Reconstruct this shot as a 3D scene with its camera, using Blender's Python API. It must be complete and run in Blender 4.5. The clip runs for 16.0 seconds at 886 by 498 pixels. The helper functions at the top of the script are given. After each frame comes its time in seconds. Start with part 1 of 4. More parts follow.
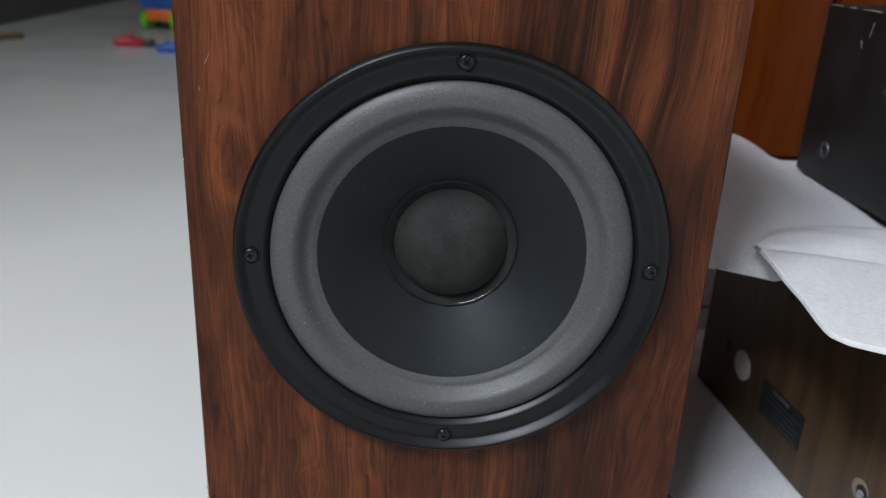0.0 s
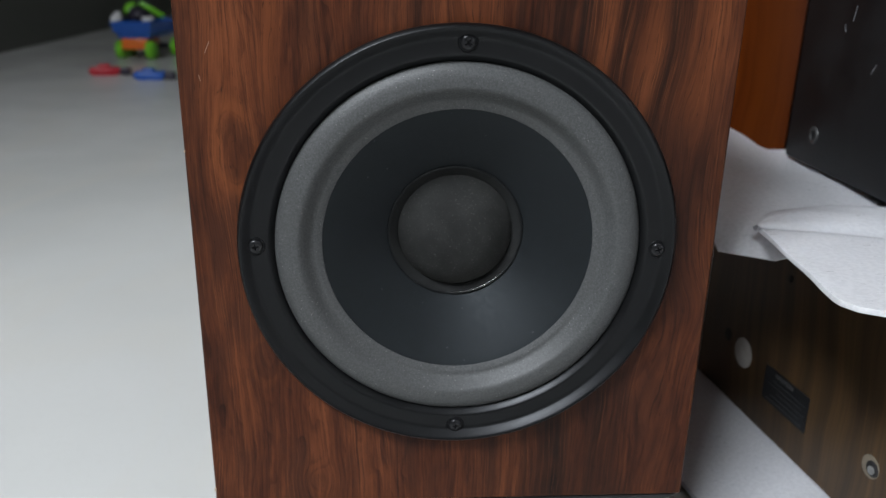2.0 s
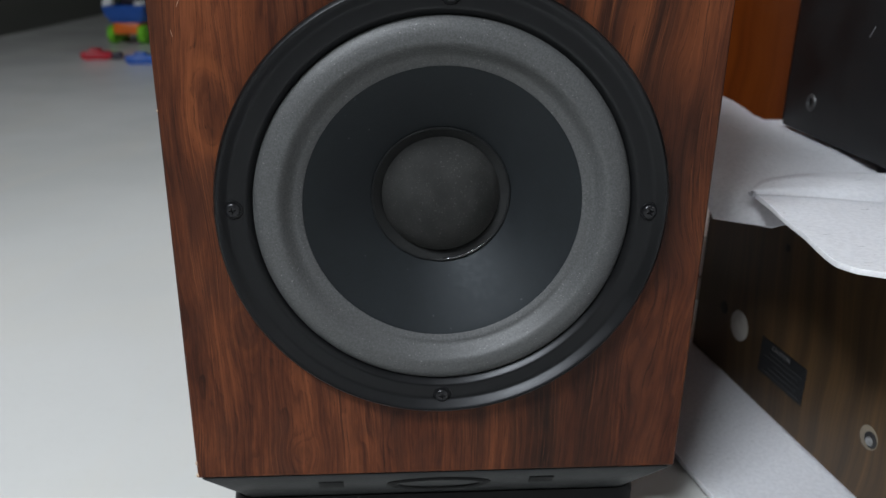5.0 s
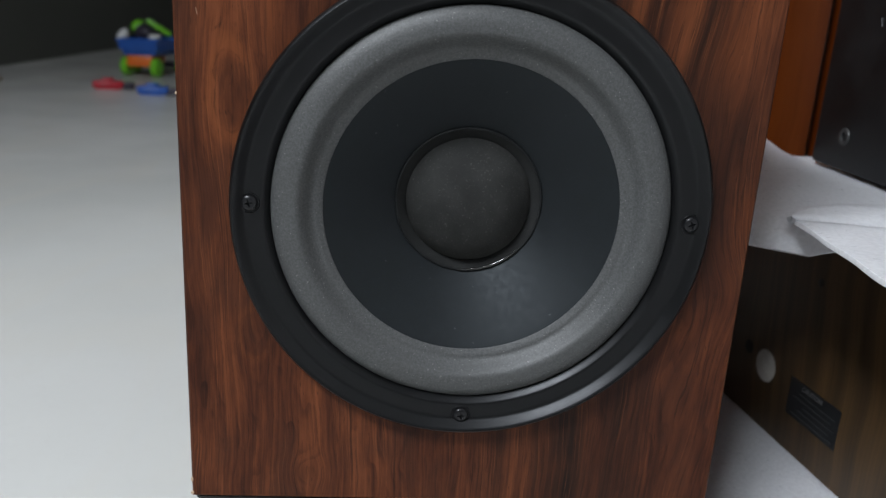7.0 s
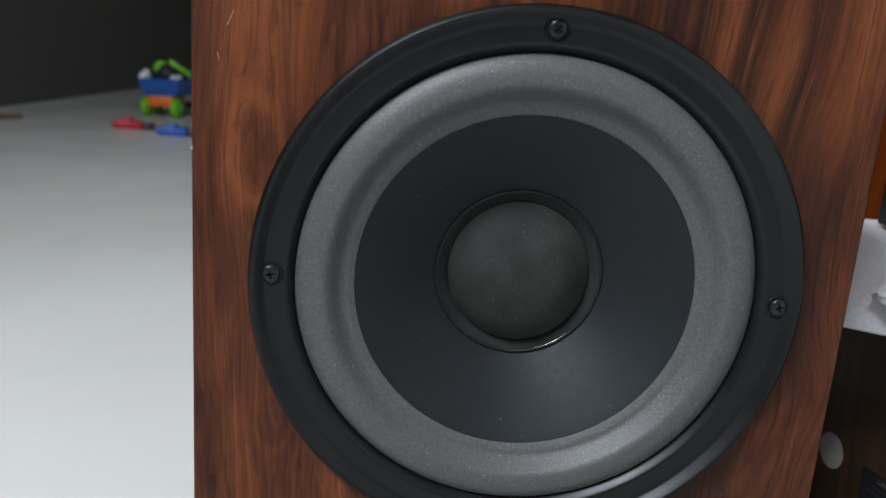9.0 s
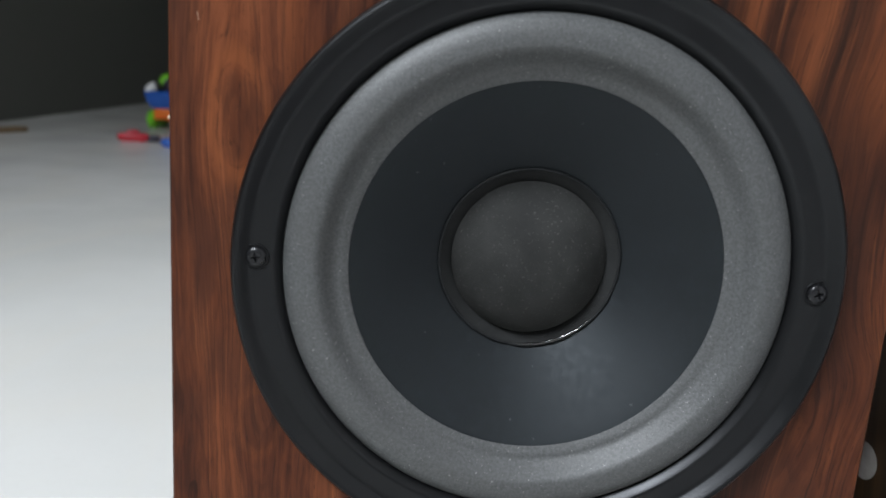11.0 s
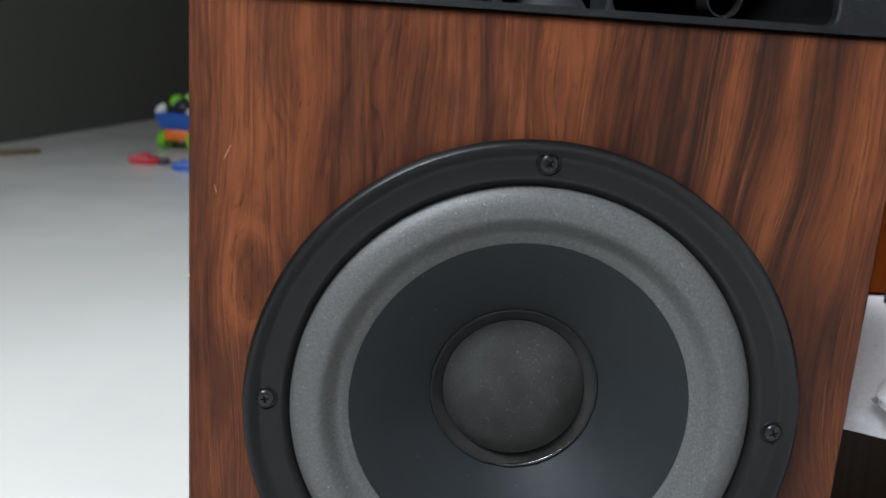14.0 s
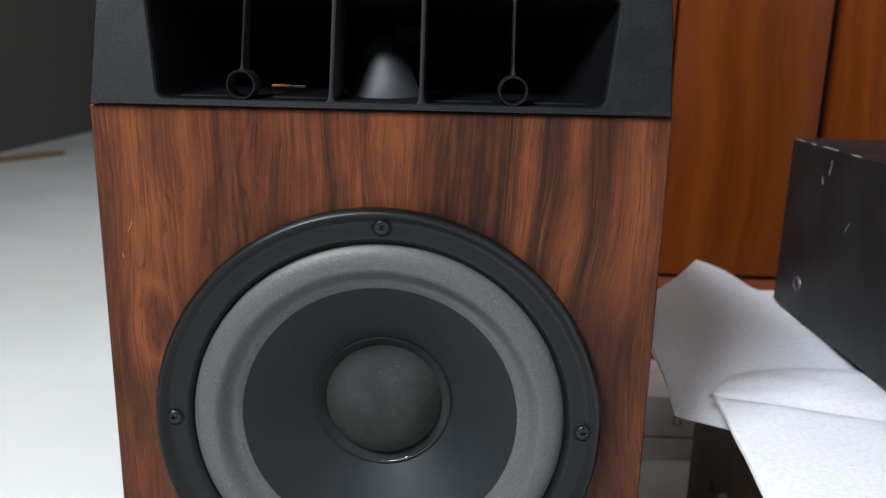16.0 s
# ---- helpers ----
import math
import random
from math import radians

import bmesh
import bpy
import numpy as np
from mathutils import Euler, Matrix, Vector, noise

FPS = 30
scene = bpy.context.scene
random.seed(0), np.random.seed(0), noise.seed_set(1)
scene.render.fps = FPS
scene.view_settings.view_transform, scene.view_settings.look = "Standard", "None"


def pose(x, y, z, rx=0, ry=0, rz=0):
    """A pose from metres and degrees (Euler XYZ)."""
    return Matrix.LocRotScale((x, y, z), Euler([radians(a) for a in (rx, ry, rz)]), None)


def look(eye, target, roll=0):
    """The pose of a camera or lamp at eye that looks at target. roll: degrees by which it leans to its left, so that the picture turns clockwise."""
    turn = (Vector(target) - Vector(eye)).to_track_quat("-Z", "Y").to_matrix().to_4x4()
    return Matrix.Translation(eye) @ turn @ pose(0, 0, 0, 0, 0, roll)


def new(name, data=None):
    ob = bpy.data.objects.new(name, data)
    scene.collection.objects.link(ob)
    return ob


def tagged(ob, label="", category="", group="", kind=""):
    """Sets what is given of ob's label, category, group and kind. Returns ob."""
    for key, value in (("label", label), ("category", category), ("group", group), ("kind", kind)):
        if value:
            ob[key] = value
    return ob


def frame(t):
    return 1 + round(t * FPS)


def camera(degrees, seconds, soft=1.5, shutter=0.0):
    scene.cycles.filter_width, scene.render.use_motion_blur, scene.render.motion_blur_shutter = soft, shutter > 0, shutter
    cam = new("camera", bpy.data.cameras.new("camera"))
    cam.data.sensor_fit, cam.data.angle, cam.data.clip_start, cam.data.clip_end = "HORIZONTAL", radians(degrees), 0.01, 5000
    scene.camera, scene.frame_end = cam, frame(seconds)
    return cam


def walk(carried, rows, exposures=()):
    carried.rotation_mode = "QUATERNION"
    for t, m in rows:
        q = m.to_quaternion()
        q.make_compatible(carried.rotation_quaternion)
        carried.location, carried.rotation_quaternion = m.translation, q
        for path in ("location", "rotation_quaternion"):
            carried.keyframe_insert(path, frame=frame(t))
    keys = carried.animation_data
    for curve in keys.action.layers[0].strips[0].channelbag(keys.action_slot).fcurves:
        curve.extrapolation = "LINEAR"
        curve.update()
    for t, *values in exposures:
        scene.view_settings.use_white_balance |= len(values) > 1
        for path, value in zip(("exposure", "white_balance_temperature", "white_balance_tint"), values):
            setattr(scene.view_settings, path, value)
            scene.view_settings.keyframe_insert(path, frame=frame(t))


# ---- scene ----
cam = camera(57.95, 16.0, soft=1.3)
cam.data.dof.use_dof, cam.data.dof.focus_distance, cam.data.dof.aperture_fstop = True, 0.38, 10.5
# seconds, eye and target (metres), roll (degrees)
PATH = [
    (0, (-0.02097, -0.39176, 0.37401), (0.0537, 1.4714, -0.3491), 2.734),
    (0.5, (-0.02573, -0.38696, 0.39070), (0.0683, 1.4928, -0.2859), 2.132),
    (1, (-0.03455, -0.39054, 0.37655), (0.0721, 1.4918, -0.2910), 1.734),
    (1.5, (-0.03524, -0.39097, 0.36287), (0.0783, 1.4929, -0.2990), 1.242),
    (2, (-0.03408, -0.39575, 0.35393), (0.0882, 1.4857, -0.3134), 1.045),
    (2.5, (-0.03155, -0.39973, 0.34903), (0.0959, 1.4735, -0.3400), 1.017),
    (3, (-0.02986, -0.40085, 0.35117), (0.0946, 1.4696, -0.3459), 0.919),
    (3.5, (-0.02958, -0.39916, 0.35161), (0.0970, 1.4710, -0.3457), 0.796),
    (4, (-0.02602, -0.39048, 0.33914), (0.1004, 1.4794, -0.3592), 0.709),
    (6.5, (-0.03339, -0.38384, 0.33595), (0.0989, 1.5040, -0.3111), 1.750),
    (7, (-0.03820, -0.36959, 0.30799), (0.0901, 1.5413, -0.2681), 3.206),
    (7.5, (-0.04206, -0.35433, 0.29607), (0.0736, 1.5707, -0.2340), 3.983),
    (8, (-0.05014, -0.33076, 0.30540), (0.0489, 1.6034, -0.1937), 3.997),
    (8.5, (-0.05251, -0.32171, 0.30331), (0.0411, 1.6166, -0.1808), 4.141),
    (9, (-0.05056, -0.31800, 0.30831), (0.0397, 1.6222, -0.1686), 4.025),
    (11.5, (-0.04658, -0.28921, 0.27768), (0.0167, 1.6619, -0.1570), 3.775),
    (12, (-0.04847, -0.29259, 0.26972), (0.0105, 1.6555, -0.1793), 3.826),
    (12.5, (-0.04889, -0.29434, 0.27871), (0.0075, 1.6514, -0.1804), 3.895),
    (13, (-0.05102, -0.29371, 0.30055), (0.0050, 1.6525, -0.1569), 3.866),
    (13.5, (-0.04763, -0.29806, 0.32981), (0.0056, 1.6534, -0.1050), 3.901),
    (14, (-0.04464, -0.31130, 0.35043), (0.0057, 1.6423, -0.0749), 3.973),
    (14.5, (-0.02750, -0.33271, 0.37226), (0.0105, 1.6248, -0.0361), 3.866),
    (15, (-0.02222, -0.33703, 0.39432), (0.0055, 1.6205, -0.0148), 3.067),
    (15.5, (-0.00653, -0.34331, 0.40513), (0.0169, 1.6096, -0.0259), 2.142),
    (16, (0.03738, -0.37945, 0.40541), (0.0058, 1.5580, -0.0897), 1.304),
]
EXPOSURES = [(0.0, -0.15), (6.5, -0.22), (7.5, -0.17), (9.0, 0.05), (12.0, 0.32), (13.5, 0.42), (15.0, 0.45), (16.0, 0.49)]
walk(cam, [(t, look(eye, target, roll)) for t, eye, target, roll in PATH], EXPOSURES)

# ---- world and light ----
world = bpy.data.worlds.new("world")
scene.world = world
world.use_nodes = True
wn = world.node_tree
sky = wn.nodes.new("ShaderNodeTexSky")
sky.sky_type, sky.sun_disc = "NISHITA", False
sky.sun_elevation, sky.sun_rotation = radians(40), radians(200)
wn.nodes["Background"].inputs["Strength"].default_value = 0.30
wn.links.new(sky.outputs["Color"], wn.nodes["Background"].inputs["Color"])


def window_light(name, m, w, h, watts, colour, spread):
    d = bpy.data.lights.new(name, "AREA")
    d.shape, d.size, d.size_y, d.energy, d.color, d.spread = "RECTANGLE", w, h, watts, colour, radians(spread)
    ob = new(name, d)
    ob.matrix_world = m
    return ob


# a shaft of daylight from the high window in the left wall
window_light("window_daylight", look((-1.44, -1.72, 2.80), (0.30, -0.60, 0.0)), 1.30, 0.50, 126, (0.872, 0.928, 1.0), 140)


# ---- materials ----
class Nodes:
    """A node material, with short calls to build it."""

    def __init__(self, name):
        self.mat = bpy.data.materials.new(name)
        self.mat.use_nodes = True
        self.tree = self.mat.node_tree
        self.bsdf = self.tree.nodes["Principled BSDF"]
        self.pos = self.tree.nodes.new("ShaderNodeTexCoord").outputs["Object"]

    def link(self, a, b):
        self.tree.links.new(a, b)

    def value(self, socket, v):
        if isinstance(v, (int, float)):
            socket.default_value = v
        elif isinstance(v, (tuple, list)):
            socket.default_value = v
        else:
            self.link(v, socket)

    def math(self, op, a, b=0.0, c=None, clamp=False):
        n = self.tree.nodes.new("ShaderNodeMath")
        n.operation, n.use_clamp = op, clamp
        self.value(n.inputs[0], a)
        self.value(n.inputs[1], b)
        if c is not None:
            self.value(n.inputs[2], c)
        return n.outputs[0]

    def xyz(self, v=None):
        n = self.tree.nodes.new("ShaderNodeSeparateXYZ")
        self.link(v or self.pos, n.inputs[0])
        return n.outputs

    def vec(self, x, y, z):
        n = self.tree.nodes.new("ShaderNodeCombineXYZ")
        for s, v in zip(n.inputs, (x, y, z)):
            self.value(s, v)
        return n.outputs[0]

    def scaled(self, v, s):
        n = self.tree.nodes.new("ShaderNodeVectorMath")
        n.operation = "MULTIPLY"
        self.link(v, n.inputs[0])
        n.inputs[1].default_value = s
        return n.outputs[0]

    def noise(self, v, scale, detail=3.0, rough=0.55, warp=0.0):
        n = self.tree.nodes.new("ShaderNodeTexNoise")
        self.link(v, n.inputs["Vector"])
        for k, x in (("Scale", scale), ("Detail", detail), ("Roughness", rough), ("Distortion", warp)):
            n.inputs[k].default_value = x
        return n.outputs["Fac"]

    def ramp(self, fac, stops):
        n = self.tree.nodes.new("ShaderNodeValToRGB")
        self.link(fac, n.inputs[0])
        el = n.color_ramp.elements
        while len(el) < len(stops):
            el.new(0.5)
        for e, (p, c) in zip(el, stops):
            e.position = p
            e.color = (*c, 1) if isinstance(c, tuple) else (c, c, c, 1)
        return n.outputs[0]

    def mix(self, fac, a, b, blend="MIX"):
        n = self.tree.nodes.new("ShaderNodeMix")
        n.data_type, n.blend_type = "RGBA", blend
        self.value(n.inputs[0], fac)
        for s, v in ((n.inputs[6], a), (n.inputs[7], b)):
            self.value(s, (*v, 1) if isinstance(v, tuple) else v)
        return n.outputs[2]

    def range(self, v, a, b, c=0.0, d=1.0):
        n = self.tree.nodes.new("ShaderNodeMapRange")
        n.interpolation_type = "SMOOTHSTEP"
        self.value(n.inputs[0], v)
        for s, x in zip(n.inputs[1:5], (a, b, c, d)):
            s.default_value = x
        return n.outputs[0]

    def bump(self, height, strength, distance=0.001):
        n = self.tree.nodes.new("ShaderNodeBump")
        n.inputs["Strength"].default_value, n.inputs["Distance"].default_value = strength, distance
        self.link(height, n.inputs["Height"])
        self.link(n.outputs[0], self.bsdf.inputs["Normal"])

    def done(self, colour=None, rough=None, metal=None, spec=None):
        for key, v in (("Base Color", colour), ("Roughness", rough), ("Metallic", metal), ("Specular IOR Level", spec)):
            if v is not None:
                self.value(self.bsdf.inputs[key], (*v, 1) if isinstance(v, tuple) else v)
        return self.mat


def plain(name, colour, rough, vary=0.15, scale=40, grain=0.15, grain_scale=900, metal=0.0, spec=0.5):
    """A paint, plastic or cloth: two scales of variation in colour and gloss, and a fine relief."""
    n = Nodes(name)
    big, fine = n.noise(n.pos, scale, 4), n.noise(n.pos, grain_scale, 2)
    dark, light = tuple(c * (1 - vary) for c in colour), tuple(min(1, c * (1 + vary)) for c in colour)
    c = n.mix(n.range(big, 0.3, 0.7), dark, light)
    c = n.mix(0.35, c, n.mix(n.range(fine, 0.3, 0.7), dark, light))
    n.bump(fine, grain, 0.0004)
    return n.done(c, n.range(big, 0.25, 0.75, rough * 0.88, min(1, rough * 1.12)), metal, spec)


def dusty(name, colour, rough, spec, fleck_colour, fleck_scale, low, high, grain):
    """A dark matt surface, cloudy, with specks of dust or grain."""
    n = Nodes(name)
    cloud, fine, fleck = n.noise(n.pos, 60, 4, 0.6), n.noise(n.pos, 1200, 3, 0.6), n.noise(n.pos, fleck_scale, 2)
    c = n.mix(n.range(cloud, 0.3, 0.7), tuple(v * 0.75 for v in colour), tuple(v * 1.25 for v in colour))
    c = n.mix(n.math("MULTIPLY", n.range(fleck, low, high), n.range(cloud, 0.35, 0.6, 0.35, 0.9)), c, fleck_colour)
    n.bump(fine, grain, 0.0004)
    return n.done(c, n.range(cloud, 0.25, 0.75, rough * 0.92, min(1, rough * 1.08)), 0.0, spec)


def veneer():
    """Rosewood-like laminate with upright grain, growth rings, eyes and dark streaks."""
    n = Nodes("rosewood_veneer")
    x, y, z = n.xyz()

    def grain(u, across, along, shift, detail=3, rough=0.6):
        return n.noise(n.vec(n.math("MULTIPLY", u, across), shift, n.math("MULTIPLY", z, along)), 1.0, detail, rough)

    def sway(across, along, shift, amount, detail=2):
        return n.math("MULTIPLY", n.math("SUBTRACT", grain(x, across, along, shift, detail), 0.5), amount)
    # slow bends and small wobbles of the grain, and the lean of the upper right-hand part
    xw = n.math("ADD", x, n.math("ADD", sway(9, 5, 0.0, 0.022), sway(55, 22, 4.0, 0.0036, 3)))
    lean = n.math("MULTIPLY", n.range(x, -0.01, 0.04), n.range(x, 0.135, 0.08))
    lean = n.math("MULTIPLY", lean, n.range(z, 0.16, 0.30, 0.03, 0.09))
    xw = n.math("SUBTRACT", xw, n.math("MULTIPLY", lean, n.math("SUBTRACT", z, 0.3)))
    # eyes: centre, half width, half height, strength, darkness
    rise, inside = None, None
    for kx, kz, a, b, up, mark in ((-0.1130, 0.267, 0.0090, 0.024, 2.2, 0.3), (-0.1035, 0.150, 0.009, 0.020, 1.6, 0.3), (-0.098, 0.350, 0.007, 0.020, 1.6, 0.4),
                                   (0.004, 0.352, 0.006, 0.016, 1.6, 0.25), (-0.078, 0.072, 0.007, 0.008, 1.8, 0.7), (0.112, 0.120, 0.010, 0.030, 1.5, 0.0), (0.118, 0.285, 0.007, 0.012, 1.4, 0.35)):
        dx, dz = n.math("SUBTRACT", x, kx), n.math("SUBTRACT", z, kz)
        d2 = n.math("ADD", n.math("POWER", n.math("ABSOLUTE", n.math("DIVIDE", dx, a)), 2),
                    n.math("POWER", n.math("ABSOLUTE", n.math("DIVIDE", dz, b)), 2))
        push = n.math("EXPONENT", n.math("MULTIPLY", d2, -0.5))
        xw = n.math("SUBTRACT", xw, n.math("MULTIPLY", n.math("MULTIPLY", dx, push), 0.6))
        one = n.math("MULTIPLY", push, up)
        rise = one if rise is None else n.math("ADD", rise, one)
        dark = n.math("MULTIPLY", push, mark)
        inside = dark if inside is None else n.math("MAXIMUM", inside, dark)
    # the grain swings out round a knot at the edge
    out = n.math("DIVIDE", n.math("SUBTRACT", z, 0.178), 0.020)
    out = n.math("MULTIPLY", n.math("EXPONENT", n.math("MULTIPLY", n.math("MULTIPLY", out, out), -0.7)), n.range(x, 0.095, 0.136))
    xw = n.math("SUBTRACT", xw, n.math("MULTIPLY", out, 0.0085))
    # growth rings: contours of a slowly changing height, faint and broken
    height = n.math("ADD", n.math("ADD", n.math("MULTIPLY", xw, 120), n.math("MULTIPLY", grain(x, 30, 9, 31.0, 3), 7.0)), rise)
    turn = n.math("FRACT", height)
    ring = n.math("MULTIPLY", n.range(turn, 0.45, 0.92), n.range(turn, 1.0, 0.93))
    ring = n.math("MULTIPLY", ring, n.range(grain(x, 40, 14, 37.0, 3), 0.40, 0.62))
    broad, mid = grain(xw, 48, 5.0, 0.0, 4), grain(xw, 150, 11, 3.0, 4, 0.65)
    fine, mottle = grain(xw, 640, 20, 7.0, 4, 0.7), grain(x, 130, 45, 15.0, 3)
    tone = n.math("ADD", n.math("ADD", n.math("MULTIPLY", broad, 0.36), n.math("MULTIPLY", mid, 0.26)),
                  n.math("ADD", n.math("MULTIPLY", fine, 0.27), n.math("MULTIPLY", mottle, 0.11)))
    tone = n.math("SUBTRACT", tone, n.math("MULTIPLY", ring, 0.055))
    # upper wood lightened in colour, standing in for stronger light there
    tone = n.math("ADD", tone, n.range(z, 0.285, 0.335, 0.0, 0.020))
    c = n.ramp(tone, [(0.36, (0.016, 0.0050, 0.0028)), (0.44, (0.046, 0.0125, 0.0054)), (0.51, (0.086, 0.0245, 0.0094)), (0.62, (0.150, 0.0450, 0.0165))])
    # browner blotches a few centimetres wide
    blotch = n.noise(n.scaled(n.pos, (30.0, 30.0, 14.0)), 1.0, 4, 0.6)
    c = n.mix(n.math("MULTIPLY", n.range(blotch, 0.46, 0.64), 0.50), c, (0.042, 0.0148, 0.0080))
    # dark heart streaks from the middle to the right-hand part of the sheet
    streak, thin = grain(xw, 58, 2.2, 21.0, 4, 0.6), grain(xw, 300, 5.0, 27.0, 4, 0.65)
    zone = n.math("MULTIPLY", n.range(xw, -0.040, 0.040), n.range(xw, 0.118, 0.098))
    s = n.math("MULTIPLY", n.range(n.math("ADD", n.math("MULTIPLY", streak, 0.66), n.math("MULTIPLY", thin, 0.34)), 0.445, 0.560), zone)
    c = n.mix(n.math("MULTIPLY", n.range(xw, 0.0, 0.07), 0.24), c, (0.026, 0.0085, 0.0042))
    heart = n.math("MULTIPLY", n.range(grain(xw, 16, 7, 51.0, 3), 0.42, 0.60), n.math("MULTIPLY", n.range(xw, -0.05, 0.02), n.range(xw, 0.11, 0.08)))
    c = n.mix(n.math("MULTIPLY", heart, 0.10), c, (0.020, 0.0075, 0.0042))
    c = n.mix(n.math("MULTIPLY", s, 0.30), c, (0.0100, 0.0050, 0.0038))
    # the strongest streaks: place, half width, darkness, and whether they lie in the upper or the lower part
    wob = n.math("ADD", xw, sway(110, 26, 71.0, 0.0050, 3))
    fibre = n.range(grain(xw, 420, 9, 77.0, 4, 0.7), 0.34, 0.56, 0.42, 1.0)
    upper, lower = n.range(z, 0.19, 0.24), n.range(z, 0.16, 0.12)
    for k, (sx, w, dark, high) in enumerate(((-0.0345, 0.0011, 0.55, 1), (-0.0255, 0.0016, 0.75, 1), (-0.0060, 0.0012, 0.60, 1), (0.0130, 0.0010, 0.50, 1), (0.0235, 0.0014, 0.75, 1), (0.0310, 0.0012, 0.60, 1), (0.0420, 0.0022, 0.75, 1), (0.0480, 0.0012, 0.70, 1),
                                             (0.0560, 0.0034, 0.95, 1), (0.0625, 0.0012, 0.65, 1), (0.0745, 0.0022, 0.85, 1), (0.0800, 0.0010, 0.60, 1), (0.0975, 0.0032, 0.95, 1), (0.1055, 0.0018, 0.85, 1), (0.1120, 0.0010, 0.50, 1), (0.0640, 0.0075, 0.95, 0),
                                             (0.0880, 0.0040, 0.85, 0), (0.0260, 0.0022, 0.55, 0), (-0.0235, 0.0020, 0.45, 0), (0.0990, 0.0026, 0.60, 0), (0.0460, 0.0026, 0.50, 0), (-0.0740, 0.0055, 0.50, 1), (-0.1300, 0.0045, 0.35, 1), (-0.0520, 0.0030, 0.35, 1))):
        d = n.math("DIVIDE", n.math("SUBTRACT", wob, sx), w)
        d = n.math("EXPONENT", n.math("MULTIPLY", n.math("MULTIPLY", d, d), -0.45))
        gaps = n.range(grain(x, 25, 17, 80.0 + k, 2), 0.30, 0.50, 0.6, 1.0)
        d = n.math("MULTIPLY", n.math("MULTIPLY", d, fibre), n.math("MULTIPLY", gaps, upper if high else lower))
        c = n.mix(n.math("MULTIPLY", d, dark), c, (0.0085, 0.0046, 0.0036))
    # a browner patch beside the streaks, half way up
    patch = n.math("MULTIPLY", n.math("MULTIPLY", n.range(xw, 0.055, 0.090), n.range(z, 0.315, 0.270)), n.range(z, 0.190, 0.235))
    c = n.mix(n.math("MULTIPLY", patch, n.range(mid, 0.35, 0.65, 0.60, 0.25)), c, (0.020, 0.0072, 0.0042))
    # paler sapwood bands between the streaks
    for k, (sx, w, much) in enumerate(((-0.0935, 0.0034, 0.55), (0.0040, 0.0080, 0.40), (0.0660, 0.0026, 0.50), (0.0900, 0.0034, 0.55), (0.1190, 0.0070, 0.40))):
        d = n.math("DIVIDE", n.math("SUBTRACT", wob, sx), w)
        d = n.math("EXPONENT", n.math("MULTIPLY", n.math("MULTIPLY", d, d), -0.5))
        d = n.math("MULTIPLY", n.math("MULTIPLY", d, n.range(grain(x, 25, 15, 120.0 + k, 2), 0.30, 0.55, 0.3, 1.0)), n.range(z, 0.255, 0.305))
        c = n.mix(n.math("MULTIPLY", d, much), c, (0.150, 0.0440, 0.0150))
    c = n.mix(n.math("MULTIPLY", n.range(inside, 0.35, 0.9), 0.5), c, (0.040, 0.0120, 0.0052))
    # the large eye: a pale oval round a dark heart, with uneven nested lines
    for kx, kz, a, b, k in ((-0.1130, 0.267, 0.0078, 0.0180, 0.8), (-0.1035, 0.150, 0.0062, 0.0120, 0.35)):
        ex = n.math("DIVIDE", n.math("ADD", n.math("SUBTRACT", x, kx), sway(75, 40, 61.0, 0.012, 5)), a)
        ez = n.math("DIVIDE", n.math("SUBTRACT", z, kz), b)
        d = n.math("SQRT", n.math("ADD", n.math("MULTIPLY", ex, ex), n.math("MULTIPLY", ez, ez)))
        pale = n.math("MULTIPLY", n.range(d, 0.90, 1.12), n.range(d, 1.60, 1.20))
        c = n.mix(n.math("MULTIPLY", n.math("MULTIPLY", pale, n.range(fine, 0.35, 0.6, 0.4, 1.0)), 0.60 * k), c, (0.165, 0.0500, 0.0160))
        core = n.math("MULTIPLY", n.range(d, 1.0, 0.75), n.range(mottle, 0.35, 0.6, 0.5, 1.0))
        c = n.mix(n.math("MULTIPLY", core, 0.55 * k), c, (0.046, 0.0150, 0.0070))
        for r, w in ((0.45, 0.16), (1.02, 0.06), (1.66, 0.08)):
            line = n.range(n.math("ABSOLUTE", n.math("SUBTRACT", d, r)), w, w * 0.2)
            c = n.mix(n.math("MULTIPLY", n.math("MULTIPLY", line, n.range(mottle, 0.42, 0.62)), 0.40 * k), c, (0.030, 0.0085, 0.0038))
    # thin dark lines that come and go, and short dark pores
    lines, hair = grain(xw, 900, 7.0, 41.0, 2), grain(xw, 520, 16.0, 43.0, 4, 0.75)
    c = n.mix(n.math("MULTIPLY", n.math("MULTIPLY", n.range(lines, 0.56, 0.66), n.range(blotch, 0.38, 0.56)), 0.50), c, (0.010, 0.004, 0.003))
    c = n.mix(n.math("MULTIPLY", n.range(hair, 0.54, 0.62), n.range(xw, -0.15, 0.10, 0.34, 0.62)), c, (0.018, 0.0062, 0.0038))
    pale = n.math("MULTIPLY", n.range(grain(xw, 1000, 14, 47.0, 3, 0.6), 0.54, 0.70), n.range(broad, 0.40, 0.58))
    c = n.mix(n.math("MULTIPLY", pale, 0.40), c, (0.215, 0.0700, 0.0250))
    pores = n.noise(n.vec(n.math("MULTIPLY", xw, 1500), 11.0, n.math("MULTIPLY", z, 150)), 1.0, 2)
    c = n.mix(n.math("MULTIPLY", n.range(pores, 0.62, 0.74), 0.6), c, (0.012, 0.005, 0.003))
